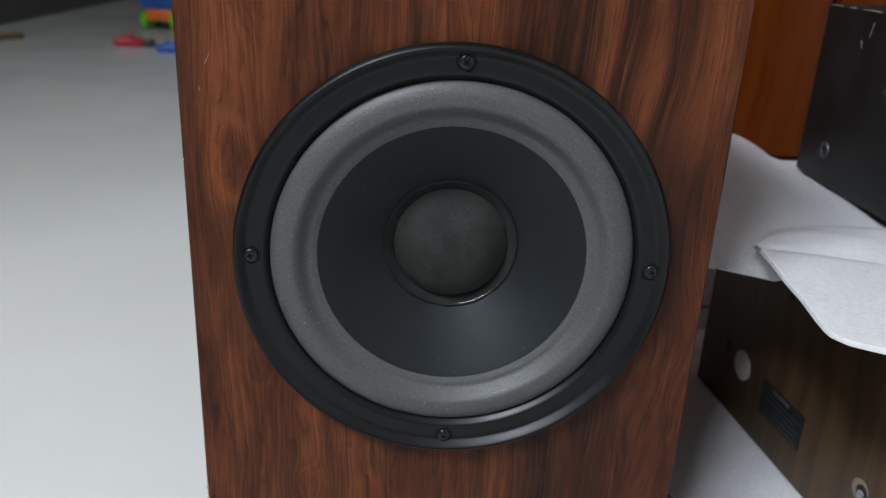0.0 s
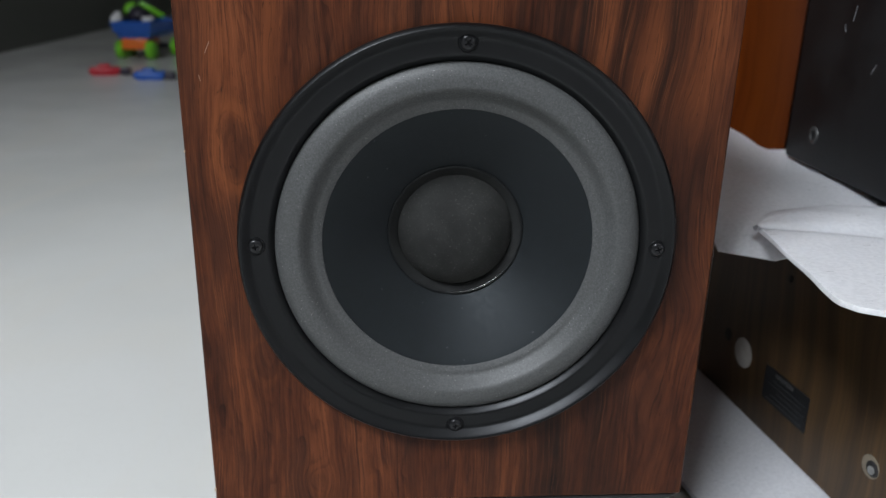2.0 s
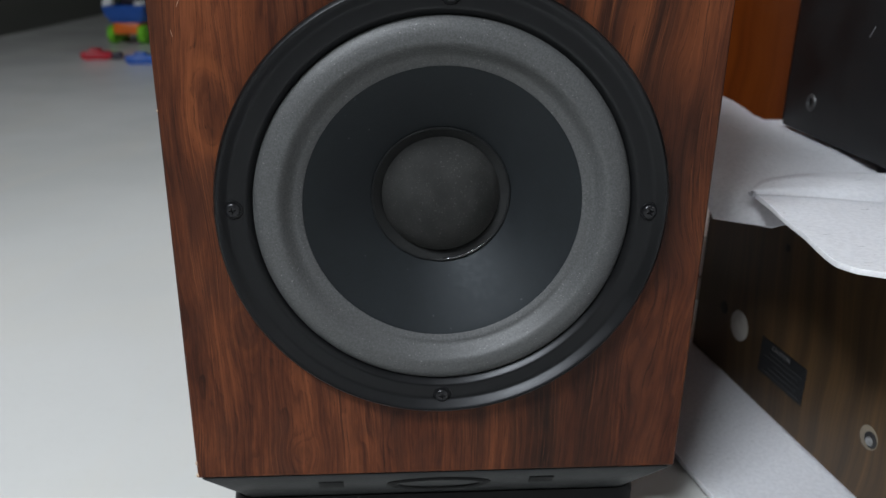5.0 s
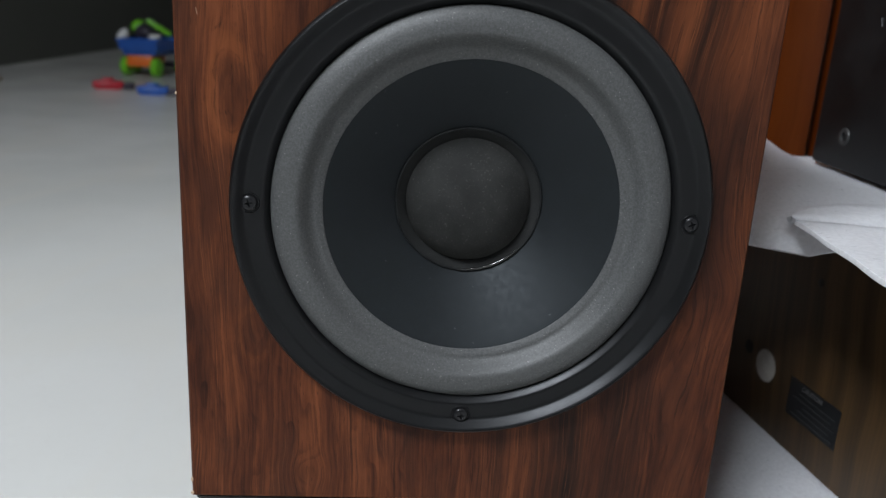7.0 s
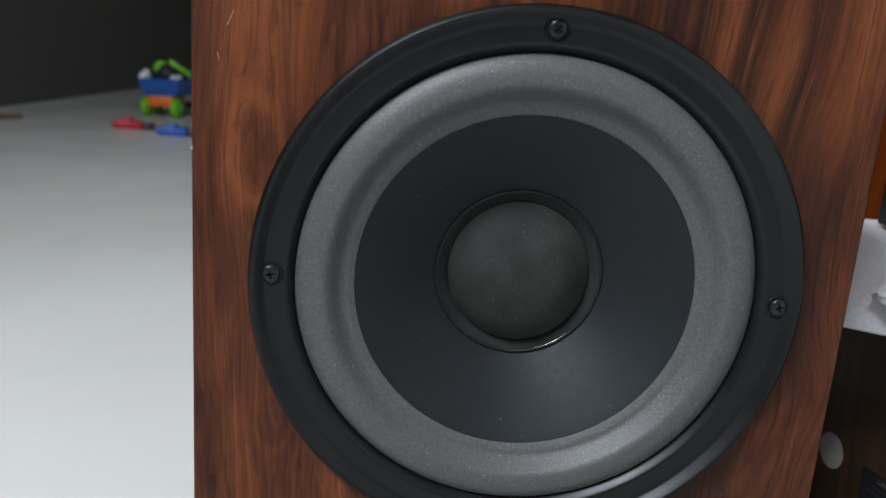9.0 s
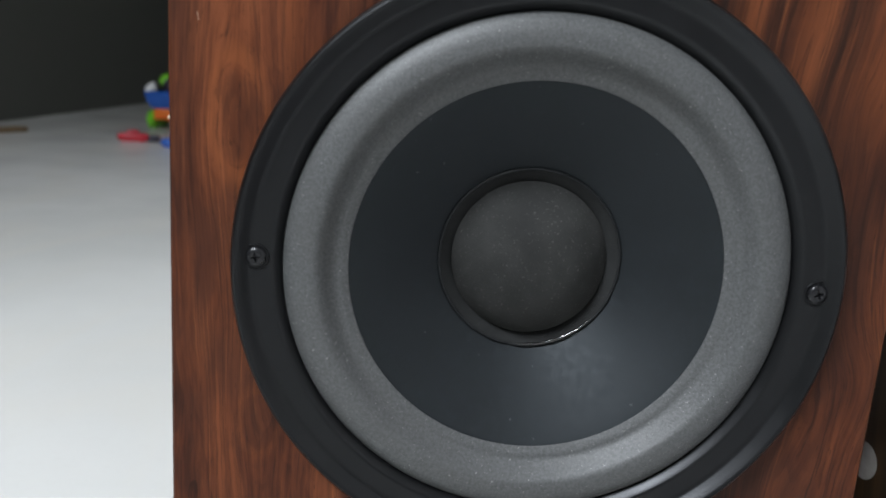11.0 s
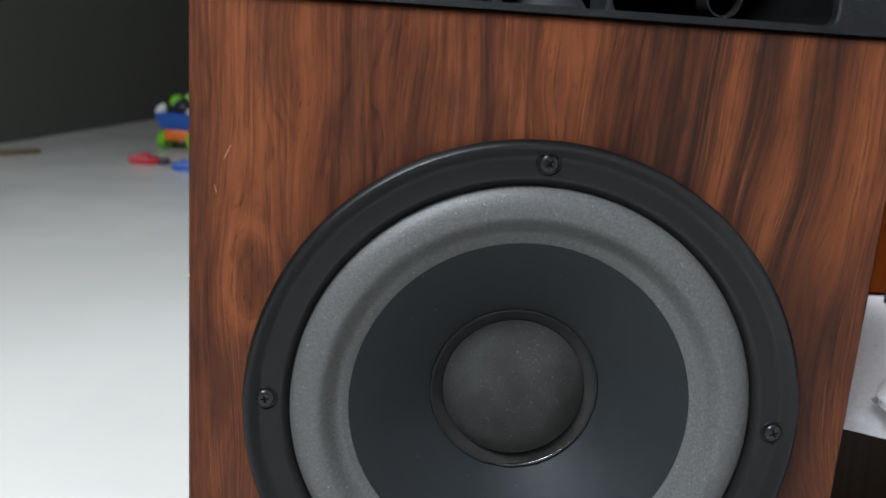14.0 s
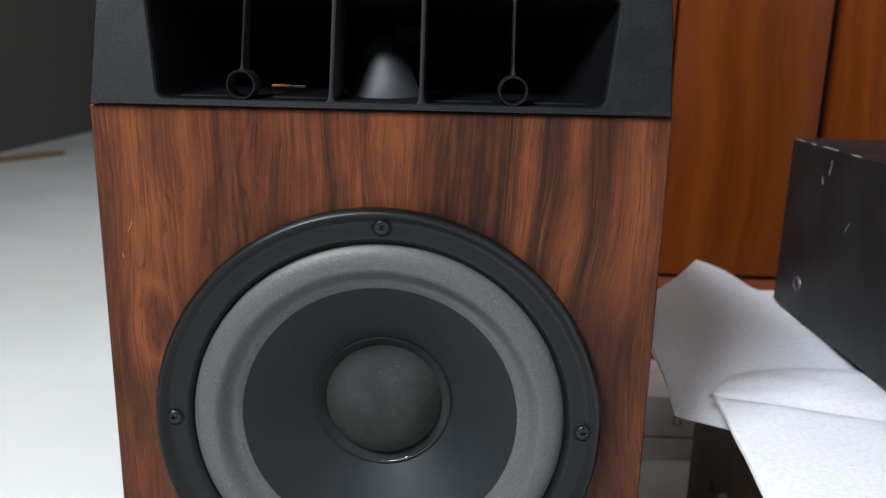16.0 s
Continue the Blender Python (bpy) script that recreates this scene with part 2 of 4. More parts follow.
    n.bump(n.math("ADD", fine, pores), 0.10, 0.0003)
    return n.done(c, n.range(mid, 0.2, 0.8, 0.40, 0.54), 0.0, 0.15)


def planks(name, dark, mid, light, rough, across=60, along=2.0, spec=0.5):
    """Lacquered wood with upright grain."""
    n = Nodes(name)
    x, y, z = n.xyz()
    w = n.math("ADD", n.math("ADD", x, y), n.math("MULTIPLY", n.noise(n.vec(x, y, n.math("MULTIPLY", z, 1.5)), 3.0, 2), 0.06))
    a = n.noise(n.vec(n.math("MULTIPLY", w, across), 0.0, n.math("MULTIPLY", z, along)), 1.0, 4, 0.6)
    f = n.noise(n.vec(n.math("MULTIPLY", w, across * 9), 5.0, n.math("MULTIPLY", z, along * 6)), 1.0, 3, 0.6)
    c = n.ramp(n.math("ADD", n.math("MULTIPLY", a, 0.7), n.math("MULTIPLY", f, 0.3)), [(0.3, dark), (0.5, mid), (0.7, light)])
    n.bump(f, 0.05, 0.0003)
    return n.done(c, rough, 0.0, spec)


def foam_material():
    """White closed-cell foam film: soft, with shiny little dents."""
    n = Nodes("white_foam")
    cells = n.noise(n.pos, 330, 3, 0.6)
    dents = n.noise(n.scaled(n.pos, (150.0, 520.0, 300.0)), 1.0, 2)
    c = n.mix(n.range(cells, 0.35, 0.65), (0.585, 0.58, 0.60), (0.655, 0.65, 0.67))
    n.bump(n.math("ADD", n.math("MULTIPLY", cells, 0.5), n.math("MULTIPLY", n.range(dents, 0.60, 0.76), 0.4)), 0.28, 0.0009)
    n.bsdf.inputs["Transmission Weight"].default_value = 0.0
    n.bsdf.inputs["Subsurface Weight"].default_value = 0.8
    n.bsdf.inputs["Subsurface Radius"].default_value = (1.0, 0.95, 0.9)
    n.bsdf.inputs["Subsurface Scale"].default_value = 0.035
    return n.done(c, n.range(dents, 0.60, 0.72, 0.55, 0.22), 0.0, 0.6)


def floor_material():
    """Polished off-white floor with faint clouding."""
    n = Nodes("polished_floor")
    cloud, fleck = n.noise(n.pos, 1.7, 4), n.noise(n.pos, 120, 3)
    c = n.mix(n.range(cloud, 0.3, 0.7), (0.585, 0.587, 0.562), (0.655, 0.655, 0.630))
    c = n.mix(n.math("MULTIPLY", n.range(fleck, 0.5, 0.7), 0.12), c, (0.58, 0.57, 0.54))
    drift = n.noise(n.scaled(n.pos, (5.0, 1.6, 1.0)), 1.0, 5, 0.6, 1.2)
    c = n.mix(n.math("MULTIPLY", n.range(drift, 0.48, 0.66), 0.35), c, (0.64, 0.615, 0.555))
    n.bump(cloud, 0.04, 0.002)
    return n.done(c, n.range(cloud, 0.3, 0.7, 0.16, 0.26), 0.0, 0.36)


def speckled_foam():
    """Grey foam rubber with tiny pale flecks and a dull sheen."""
    n = Nodes("grey_foam_surround")
    big, fine, fleck = n.noise(n.pos, 45, 3), n.noise(n.pos, 900, 3, 0.7), n.noise(n.pos, 1050, 2)
    c = n.mix(n.range(fine, 0.3, 0.7), (0.041, 0.0425, 0.0425), (0.072, 0.0745, 0.0745))
    c = n.mix(n.math("MULTIPLY", n.range(big, 0.3, 0.7), 0.25), c, (0.054, 0.053, 0.051))
    # flecks of the rubber, paled further to paint in its sparkling glints
    c = n.mix(n.math("MULTIPLY", n.range(fleck, 0.67, 0.76), 0.75), c, (0.30, 0.30, 0.29))
    n.bump(fine, 0.55, 0.0004)
    return n.done(c, n.range(fleck, 0.64, 0.75, 0.47, 0.14), 0.0, 0.40)


def paper_cone():
    """Coated charcoal paper: dull sheen, cloudy pale dust and scattered specks."""
    n = Nodes("charcoal_paper_cone")
    cloud, small = n.noise(n.pos, 60, 4, 0.6), n.noise(n.pos, 330, 4, 0.65)
    fine, speck, pit = n.noise(n.pos, 1500, 2), n.noise(n.pos, 330, 1), n.noise(n.pos, 420, 2)
    c = n.mix(n.range(cloud, 0.25, 0.75), (0.0022, 0.0028, 0.0033), (0.0034, 0.0043, 0.0050))
    c = n.mix(n.math("MULTIPLY", n.range(small, 0.42, 0.66), 0.5), c, (0.0072, 0.0090, 0.0104))
    c = n.mix(n.math("MULTIPLY", n.range(speck, 0.77, 0.81), 0.6), c, (0.055, 0.060, 0.060))
    c = n.mix(n.math("MULTIPLY", n.math("MULTIPLY", n.range(pit, 0.60, 0.70), n.range(cloud, 0.40, 0.55)), 0.55), c, (0.0050, 0.0070, 0.0085))
    n.bump(n.math("ADD", n.math("MULTIPLY", fine, 0.5), n.math("MULTIPLY", small, 0.5)), 0.05, 0.0003)
    n.bsdf.inputs["Specular Tint"].default_value = (0.87, 0.95, 1.0, 1.0)
    return n.done(c, n.range(small, 0.35, 0.65, 0.52, 0.62), 0.0, 0.33)


def scuffed():
    """Black painted steel, dusty, with fine scratches."""
    n = Nodes("black_painted_steel")
    cloud, fine = n.noise(n.pos, 22, 4), n.noise(n.pos, 700, 2)
    c = n.mix(n.range(cloud, 0.3, 0.7), (0.0055, 0.0058, 0.0062), (0.0105, 0.011, 0.0115))
    x, y, z = n.xyz()
    for k, (a, b) in enumerate(((1.0, 0.35), (0.25, -1.0), (0.9, 0.8))):
        u = n.math("ADD", n.math("MULTIPLY", y, a), n.math("MULTIPLY", z, b))
        w = n.math("SUBTRACT", n.math("MULTIPLY", z, a), n.math("MULTIPLY", y, b))
        line = n.noise(n.vec(n.math("MULTIPLY", u, 22), n.math("MULTIPLY", w, 1500), x), 1.0, 1)
        c = n.mix(n.math("MULTIPLY", n.range(line, 0.74, 0.80), n.range(n.noise(n.pos, 40 + 13 * k, 2), 0.52, 0.66)), c, (0.055, 0.055, 0.055))
    n.bump(fine, 0.3, 0.0004)
    return n.done(c, n.range(cloud, 0.25, 0.75, 0.44, 0.54), 0.0, 0.23)


VENEER = veneer()
DOOR_WOOD = planks("varnished_door_wood", (0.060, 0.0108, 0.0016), (0.097, 0.0200, 0.0022), (0.128, 0.0305, 0.0034), 0.36, 45, 1.6, 0.14)
PLINTH_WOOD = planks("varnished_plinth_wood", (0.08, 0.016, 0.007), (0.11, 0.024, 0.010), (0.14, 0.033, 0.013), 0.35)
WALNUT = planks("walnut_grain_vinyl", (0.023, 0.0142, 0.0080), (0.053, 0.0305, 0.0130), (0.104, 0.0575, 0.0210), 0.50, 90, 2.2, 0.35)
PINE = planks("raw_pine", (0.13, 0.085, 0.045), (0.19, 0.13, 0.07), (0.26, 0.18, 0.1), 0.6)
CHIPBOARD = plain("bare_chipboard", (0.55, 0.42, 0.3), 0.8, 0.25, 600)
FRAME_BLACK = plain("satin_black_metal", (0.0020, 0.0021, 0.0023), 0.39, 0.12, 60, 0.10, 1400, 0.0, 0.29)
FRAME_BLACK.node_tree.nodes["Principled BSDF"].inputs["Specular Tint"].default_value = (0.95, 0.97, 1.0, 1.0)
PLASTIC = plain("textured_black_plastic", (0.0100, 0.0110, 0.0112), 0.42, 0.2, 60, 0.2, 1800, 0.0, 0.26)
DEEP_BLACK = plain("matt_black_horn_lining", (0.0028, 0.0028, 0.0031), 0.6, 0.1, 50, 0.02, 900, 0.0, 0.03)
SCREW_BLACK = plain("blackened_screw_steel", (0.008, 0.008, 0.009), 0.30, 0.2, 300, 0.1, 2000, 0.2, 0.35)
STEEL_BLACK = scuffed()
EDGE_WEAR = plain("worn_grey_edge", (0.17, 0.17, 0.18), 0.5, 0.4, 700, 0.2, 1500)
RUBBER = plain("black_rubber", (0.0055, 0.0055, 0.0055), 0.5, 0.2, 80, 0.15, 900, 0.0, 0.10)
SURROUND = speckled_foam()
CONE = paper_cone()
CAP = dusty("dark_grey_felt_cap", (0.0205, 0.0208, 0.0198), 0.8, 0.15, (0.060, 0.060, 0.056), 900, 0.60, 0.76, 0.5)
SKIRT = dusty("black_felt_skirt", (0.0135, 0.0140, 0.0138), 0.75, 0.12, (0.030, 0.030, 0.029), 900, 0.62, 0.76, 0.4)
GLUE = plain("black_glue_bead", (0.0085, 0.0092, 0.0096), 0.5, 0.3, 200, 0.3, 400, 0.0, 0.16)
HORN = dusty("fine_grained_black_plastic", (0.0044, 0.0049, 0.0053), 0.55, 0.11, (0.0145, 0.0156, 0.0165), 1200, 0.54, 0.68, 0.3)
PLUG = plain("polished_metal_plug", (0.74, 0.76, 0.82), 0.29, 0.03, 20, 0.0, 900, 1.0)
WET_GLUE = plain("wet_black_glue", (0.006, 0.006, 0.006), 0.13, 0.2, 200, 0.0, 400, 0.0, 1.0)
SCRATCH = plain("pale_scratch", (0.22, 0.13, 0.085), 0.6, 0.2, 300)
FOAM = foam_material()
FLOOR = floor_material()
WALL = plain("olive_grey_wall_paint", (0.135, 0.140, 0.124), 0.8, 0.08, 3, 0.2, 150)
DIM_WALL = plain("dull_brown_dim_wall", (0.15, 0.145, 0.14), 0.85, 0.06, 3, 0.2, 150)
BOUNCE_WALL = plain("white_bounce_wall", (0.80, 0.78, 0.76), 0.85, 0.04, 3, 0.2, 150)
CEILING = plain("white_bounce_ceiling", (0.76, 0.75, 0.73), 0.9, 0.05, 3, 0.2, 150)
GAP_BLACK = plain("black_gap_strip", (0.01, 0.009, 0.009), 0.6, 0.2, 90)
WHITE_PAINT = plain("white_enamel", (0.75, 0.75, 0.76), 0.3, 0.05, 30)
LABEL_DARK = plain("dark_label_film", (0.010, 0.011, 0.012), 0.4, 0.2, 200)
LABEL_PRINT = plain("grey_label_print", (0.022, 0.023, 0.024), 0.5, 0.1, 300)
TEXT_PRINT = plain("pale_grey_print", (0.07, 0.07, 0.07), 0.5, 0.1, 300)
BEIGE = plain("beige_sticker", (0.36, 0.34, 0.31), 0.7, 0.12, 150)
CARD = plain("white_card", (0.84, 0.81, 0.79), 0.7, 0.08, 60)
SEAT = plain("raw_edge_wood", (0.15, 0.125, 0.09), 0.7, 0.2, 400)
RED_LINE = plain("red_brown_tape", (0.22, 0.07, 0.05), 0.6, 0.2, 100)
TOY_BLUE = plain("blue_toy_plastic", (0.02, 0.10, 0.42), 0.35, 0.1, 30)
TOY_RED = plain("red_toy_plastic", (0.45, 0.015, 0.03), 0.35, 0.1, 30)
TOY_GREEN = plain("green_toy_plastic", (0.16, 0.50, 0.02), 0.35, 0.1, 30)
TOY_ORANGE = plain("orange_toy_plastic", (0.75, 0.16, 0.02), 0.35, 0.1, 30)
TOY_DARK = plain("dark_toy_plastic", (0.03, 0.025, 0.04), 0.4, 0.2, 40)
TOY_WHITE = plain("white_toy_plastic", (0.7, 0.7, 0.7), 0.35, 0.05, 30)
COPPER = plain("copper_foil", (0.26, 0.095, 0.033), 0.45, 0.15, 200, 0.1, 900, 0.9)
STEEL_DULL = plain("dull_grey_steel", (0.07, 0.07, 0.07), 0.45, 0.15, 300, 0.1, 900, 0.6)
STEEL = plain("zinc_plated_steel", (0.5, 0.5, 0.48), 0.3, 0.15, 300, 0.1, 900, 0.9)


# ---- building helpers ----
def thing(name, label, category, at=(0, 0, 0), group="", kind=""):
    ob = new(name)
    ob.location = at
    ob.empty_display_size = 0.02
    return tagged(ob, label, category, group, kind)


def part(name, bm, material, parent=None, label="", smooth=40):
    me = bpy.data.meshes.new(name)
    bmesh.ops.recalc_face_normals(bm, faces=bm.faces)
    bm.to_mesh(me)
    bm.free()
    me.materials.append(material)
    if smooth:
        me.polygons.foreach_set("use_smooth", [True] * len(me.polygons))
        me.set_sharp_from_angle(angle=radians(smooth))
    ob = new(name, me)
    if parent is not None:
        ob.parent = parent
        # meshes are written in world places: keep them there
        place = Vector(parent.location)
        if parent.parent:
            place += parent.parent.location
        ob.data.transform(Matrix.Translation(-place))
    if label:
        ob["label"] = label
    return ob


def box(bm, x0, x1, y0, y1, z0, z1, bevel=0.0, segments=2, m=None):
    got = bmesh.ops.create_cube(bm, size=1.0, matrix=Matrix.LocRotScale(((x0 + x1) / 2, (y0 + y1) / 2, (z0 + z1) / 2), None, (x1 - x0, y1 - y0, z1 - z0)))
    verts = got["verts"]
    if bevel:
        edges = list({e for v in verts for e in v.link_edges})
        out = bmesh.ops.bevel(bm, geom=edges, offset=bevel, segments=segments, profile=0.5, affect="EDGES")
        verts = list({v for f in out["faces"] for v in f.verts} | {v for v in verts if v.is_valid})
    if m is not None:
        bmesh.ops.transform(bm, matrix=m, verts=verts)
    return bm


def boxed(*a, **k):
    return box(bmesh.new(), *a, **k)


def lathe(profile, centre, seg=128, closed=False):
    """A body turned about an axis along y through centre; profile in (radius, y)."""
    bm = bmesh.new()
    cx, cy, cz = centre
    rings = []
    for r, y in profile:
        if r < 1e-6:
            rings.append([bm.verts.new((cx, cy + y, cz))])
        else:
            rings.append([bm.verts.new((cx + r * math.cos(2 * math.pi * i / seg), cy + y, cz + r * math.sin(2 * math.pi * i / seg))) for i in range(seg)])
    pairs = list(zip(rings, rings[1:])) + ([(rings[-1], rings[0])] if closed else [])
    for a, b in pairs:
        for i in range(seg):
            j = (i + 1) % seg
            if len(a) == 1:
                bm.faces.new((a[0], b[i], b[j]))
            elif len(b) == 1:
                bm.faces.new((a[i], a[j], b[0]))
            else:
                bm.faces.new((a[i], a[j], b[j], b[i]))
    return bm


def bridge(bm, a, b):
    for i in range(len(a)):
        j = (i + 1) % len(a)
        bm.faces.new((a[i], a[j], b[j], b[i]))


def cast(poly, angle):
    """Where a ray from the origin at that angle leaves a convex polygon."""
    dx, dz = math.cos(angle), math.sin(angle)
    best = None
    for (ax, az), (bx, bz) in zip(poly, poly[1:] + poly[:1]):
        ex, ez = bx - ax, bz - az
        den = dx * ez - dz * ex
        if abs(den) < 1e-12:
            continue
        s = (ax * ez - az * ex) / den
        u = (ax * dz - az * dx) / den
        if s > 0 and -1e-9 <= u <= 1 + 1e-9 and (best is None or s < best):
            best = s
    return best * dx, best * dz


def rounded(x0, x1, z0, z1, radii, steps=6):
    """A rectangle's outline with rounded corners: radii for bottom left, bottom right, top right, top left."""
    pts = []
    for (cx, cz, a0), r in zip(((x0, z0, 180), (x1, z0, 270), (x1, z1, 0), (x0, z1, 90)), radii):
        sx, sz = (1 if cx == x0 else -1), (1 if cz == z0 else -1)
        if r <= 0:
            pts.append((cx, cz))
            continue
        for i in range(steps + 1):
            a = radians(a0 + 90 * i / steps)
            pts.append((cx + sx * r + r * math.cos(a), cz + sz * r + r * math.sin(a)))
    return pts


def sheet(name, rows_of_points, thickness, material, parent=None, label=""):
    """A thin sheet from a grid of places, with thickness and smooth faces."""
    bm = bmesh.new()
    grid = [[bm.verts.new(p) for p in row] for row in rows_of_points]
    for a, b in zip(grid, grid[1:]):
        for i in range(len(a) - 1):
            bm.faces.new((a[i], a[i + 1], b[i + 1], b[i]))
    bmesh.ops.recalc_face_normals(bm, faces=bm.faces)
    bmesh.ops.solidify(bm, geom=bm.faces[:], thickness=thickness)
    return part(name, bm, material, parent, label, smooth=50)


# ---- the room ----
X0, X1, Y0, Y1, TOP = -1.58, 1.64, -3.0, 7.0, 3.4


def setting(name, bm, material, label, category):
    ob = part(name, bm, material, None, label, smooth=0)
    return tagged(ob, label, category, kind="structure")


setting("floor", boxed(X0 - 0.1, X1 + 0.1, Y0 - 0.1, Y1 + 0.1, -0.1, 0.0), FLOOR, "polished off-white stone floor reflecting the daylight", "floor")
# unseen ceiling, its pale colour set to reflect fill light downwards
setting("ceiling", boxed(X0 - 0.1, X1 + 0.1, Y0 - 0.1, Y1 + 0.1, TOP, TOP + 0.1), CEILING, "unseen white ceiling, kept pale to bounce fill light", "ceiling")


def wall_with_opening(name, axis, at, thick, u0, u1, opening, material, label):
    """A wall across x or y with one window opening (u0, u1, z0, z1), or none."""
    bm = bmesh.new()
    pieces = [(u0, u1, 0, TOP)]
    if opening:
        a, b, c, d = opening
        pieces = [(u0, a, 0, TOP), (b, u1, 0, TOP), (a, b, 0, c), (a, b, d, TOP)]
    for p, q, r, s in pieces:
        if axis == "x":
            box(bm, at, at + thick, p, q, r, s)
        else:
            box(bm, p, q, at, at + thick, r, s)
    return setting(name, bm, material, label, "wall")


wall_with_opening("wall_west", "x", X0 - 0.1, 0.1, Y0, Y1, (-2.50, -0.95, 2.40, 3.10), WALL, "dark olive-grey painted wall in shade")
# unseen wall behind the camera, added dark to keep fill off the front
wall_with_opening("wall_south", "y", Y0 - 0.1, 0.1, X0 - 0.1, X1 + 0.1, None, DIM_WALL, "unseen dull grey-brown wall, added dark to hold back fill")
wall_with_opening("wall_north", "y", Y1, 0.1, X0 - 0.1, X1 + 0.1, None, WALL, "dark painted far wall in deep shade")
# unseen wall, added close and white to throw fill light on the foam
wall_with_opening("wall_east", "x", X1, 0.1, Y0, Y1, None, BOUNCE_WALL, "unseen white side wall, added to bounce fill light")


# ---- the loudspeaker ----
ZC, HALF, WOOD_LOW, WOOD_HIGH, DEPTH = 0.215, 0.1375, 0.0565, 0.3745, 0.27
speaker = thing("loudspeaker", "rosewood-veneered loudspeaker with large grey-rimmed woofer and black horn", "loudspeaker")


def front_panel():
    """The front board: a rectangle with slightly eased edges and a round hole."""
    bm = bmesh.new()
    n, e = 160, 0.0009
    angles = sorted({2 * math.pi * i / n for i in range(n)} | {math.atan2(s * (h - ZC), HALF * t) % (2 * math.pi) for h, s, t in
                    ((WOOD_HIGH, 1, 1), (WOOD_HIGH, 1, -1), (WOOD_LOW, 1, 1), (WOOD_LOW, 1, -1))})
    outer = [(-HALF, WOOD_LOW - ZC), (HALF, WOOD_LOW - ZC), (HALF, WOOD_HIGH - ZC), (-HALF, WOOD_HIGH - ZC)]

    def ring(pts, y):
        return [bm.verts.new((x, y, ZC + z)) for x, z in pts]
    edge = [cast(outer, a) for a in angles]
    inset = [(max(-HALF + e, min(HALF - e, x)), max(WOOD_LOW - ZC + e, min(WOOD_HIGH - ZC - e, z))) for x, z in edge]
    hole = [(0.1075 * math.cos(a), 0.1075 * math.sin(a)) for a in angles]
    back = ring(edge, 0.018)
    side = ring(edge, e)
    face = ring(inset, 0.0)
    rim = ring(hole, 0.0)
    deep = ring(hole, 0.018)
    for a, b in ((back, side), (side, face), (face, rim), (rim, deep), (deep, back)):
        bridge(bm, a, b)
    return bm


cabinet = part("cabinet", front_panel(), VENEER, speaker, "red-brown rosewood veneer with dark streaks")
bm = bmesh.new()
box(bm, -HALF, -HALF + 0.016, 0.018, DEPTH, WOOD_LOW, WOOD_HIGH)
box(bm, HALF - 0.016, HALF, 0.018, DEPTH, WOOD_LOW, WOOD_HIGH)
box(bm, -HALF + 0.016, HALF - 0.016, DEPTH - 0.016, DEPTH, WOOD_LOW, WOOD_HIGH)
box(bm, -HALF + 0.016, HALF - 0.016, 0.018, DEPTH - 0.016, WOOD_LOW, WOOD_LOW + 0.016)
box(bm, -HALF + 0.016, HALF - 0.016, 0.018, DEPTH - 0.016, WOOD_HIGH - 0.016, WOOD_HIGH)
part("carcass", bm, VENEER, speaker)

# chips in the veneer, bare board showing
for z, h, w in ((0.265, 0.0017, 0.0004), (0.0665, 0.0028, 0.0007), (0.0585, 0.0024, 0.0009)):
    bm = bmesh.new()
    bmesh.ops.create_icosphere(bm, subdivisions=2, radius=1.0, matrix=Matrix.LocRotScale((-HALF + 0.0001, 0.0003, z), None, (w, 0.0006, h / 2)))
    for v in bm.verts:
        v.co += Vector((0, 0, 0.0006 * noise.noise(v.co * 900)))
    part("veneer_chip", bm, CHIPBOARD, speaker, "pale bare chipboard")

# fine pale scratches in the lacquer
for x, z, length, lean in ((-0.1225, 0.3155, 0.006, 24), (-0.1270, 0.3010, 0.003, -12)):
    part("scratch", boxed(-0.00014, 0.00014, -0.00005, 0.0004, -length / 2, length / 2, m=pose(x, 0.0, z, 0, lean, 0)), SCRATCH, speaker, "fine pale scratch")

# woofer, turned about the axis of the cone
AXIS = (0.0, 0.0, ZC)
woofer = thing("woofer", "", "")
woofer.parent = speaker
rim_profile = [(0.1072, 0.012), (0.1072, 0.0004), (0.1136, -0.0002), (0.1139, -0.0046), (0.1138, -0.0062), (0.1134, -0.0075), (0.1127, -0.0085), (0.1120, -0.0090),
               (0.1114, -0.0089), (0.1106, -0.0083), (0.1092, -0.0069), (0.1078, -0.0055), (0.1072, -0.0050), (0.1064, -0.0047), (0.1052, -0.0046), (0.1000, -0.0046),
               (0.0990, -0.0045), (0.0985, -0.0042), (0.0976, -0.0033), (0.0966, -0.0022), (0.0958, -0.0013), (0.0955, -0.0006), (0.0952, 0.003), (0.0950, 0.012)]
part("basket_rim", lathe(rim_profile, AXIS, 192), FRAME_BLACK, woofer, "satin black cast rim")
roll = [(0.0964, 0.0040), (0.0962, 0.0022)]
for i in range(15):
    a = math.pi / 2 * i / 14
    roll.append((0.0845 + 0.0115 * math.cos(a), 0.0008 - 0.0068 * math.sin(a)))
for i in range(1, 15):
    u = i / 14
    roll.append((0.0845 - 0.0098 * u, -0.0060 + 0.0072 * (1 - math.cos(math.pi * u)) / 2))
roll += [(0.0740, 0.0016), (0.0724, 0.0023), (0.0717, 0.0028), (0.0715, 0.0040)]
part("surround", lathe(roll, AXIS, 192), SURROUND, woofer, "grey speckled foam roll")
cone = []
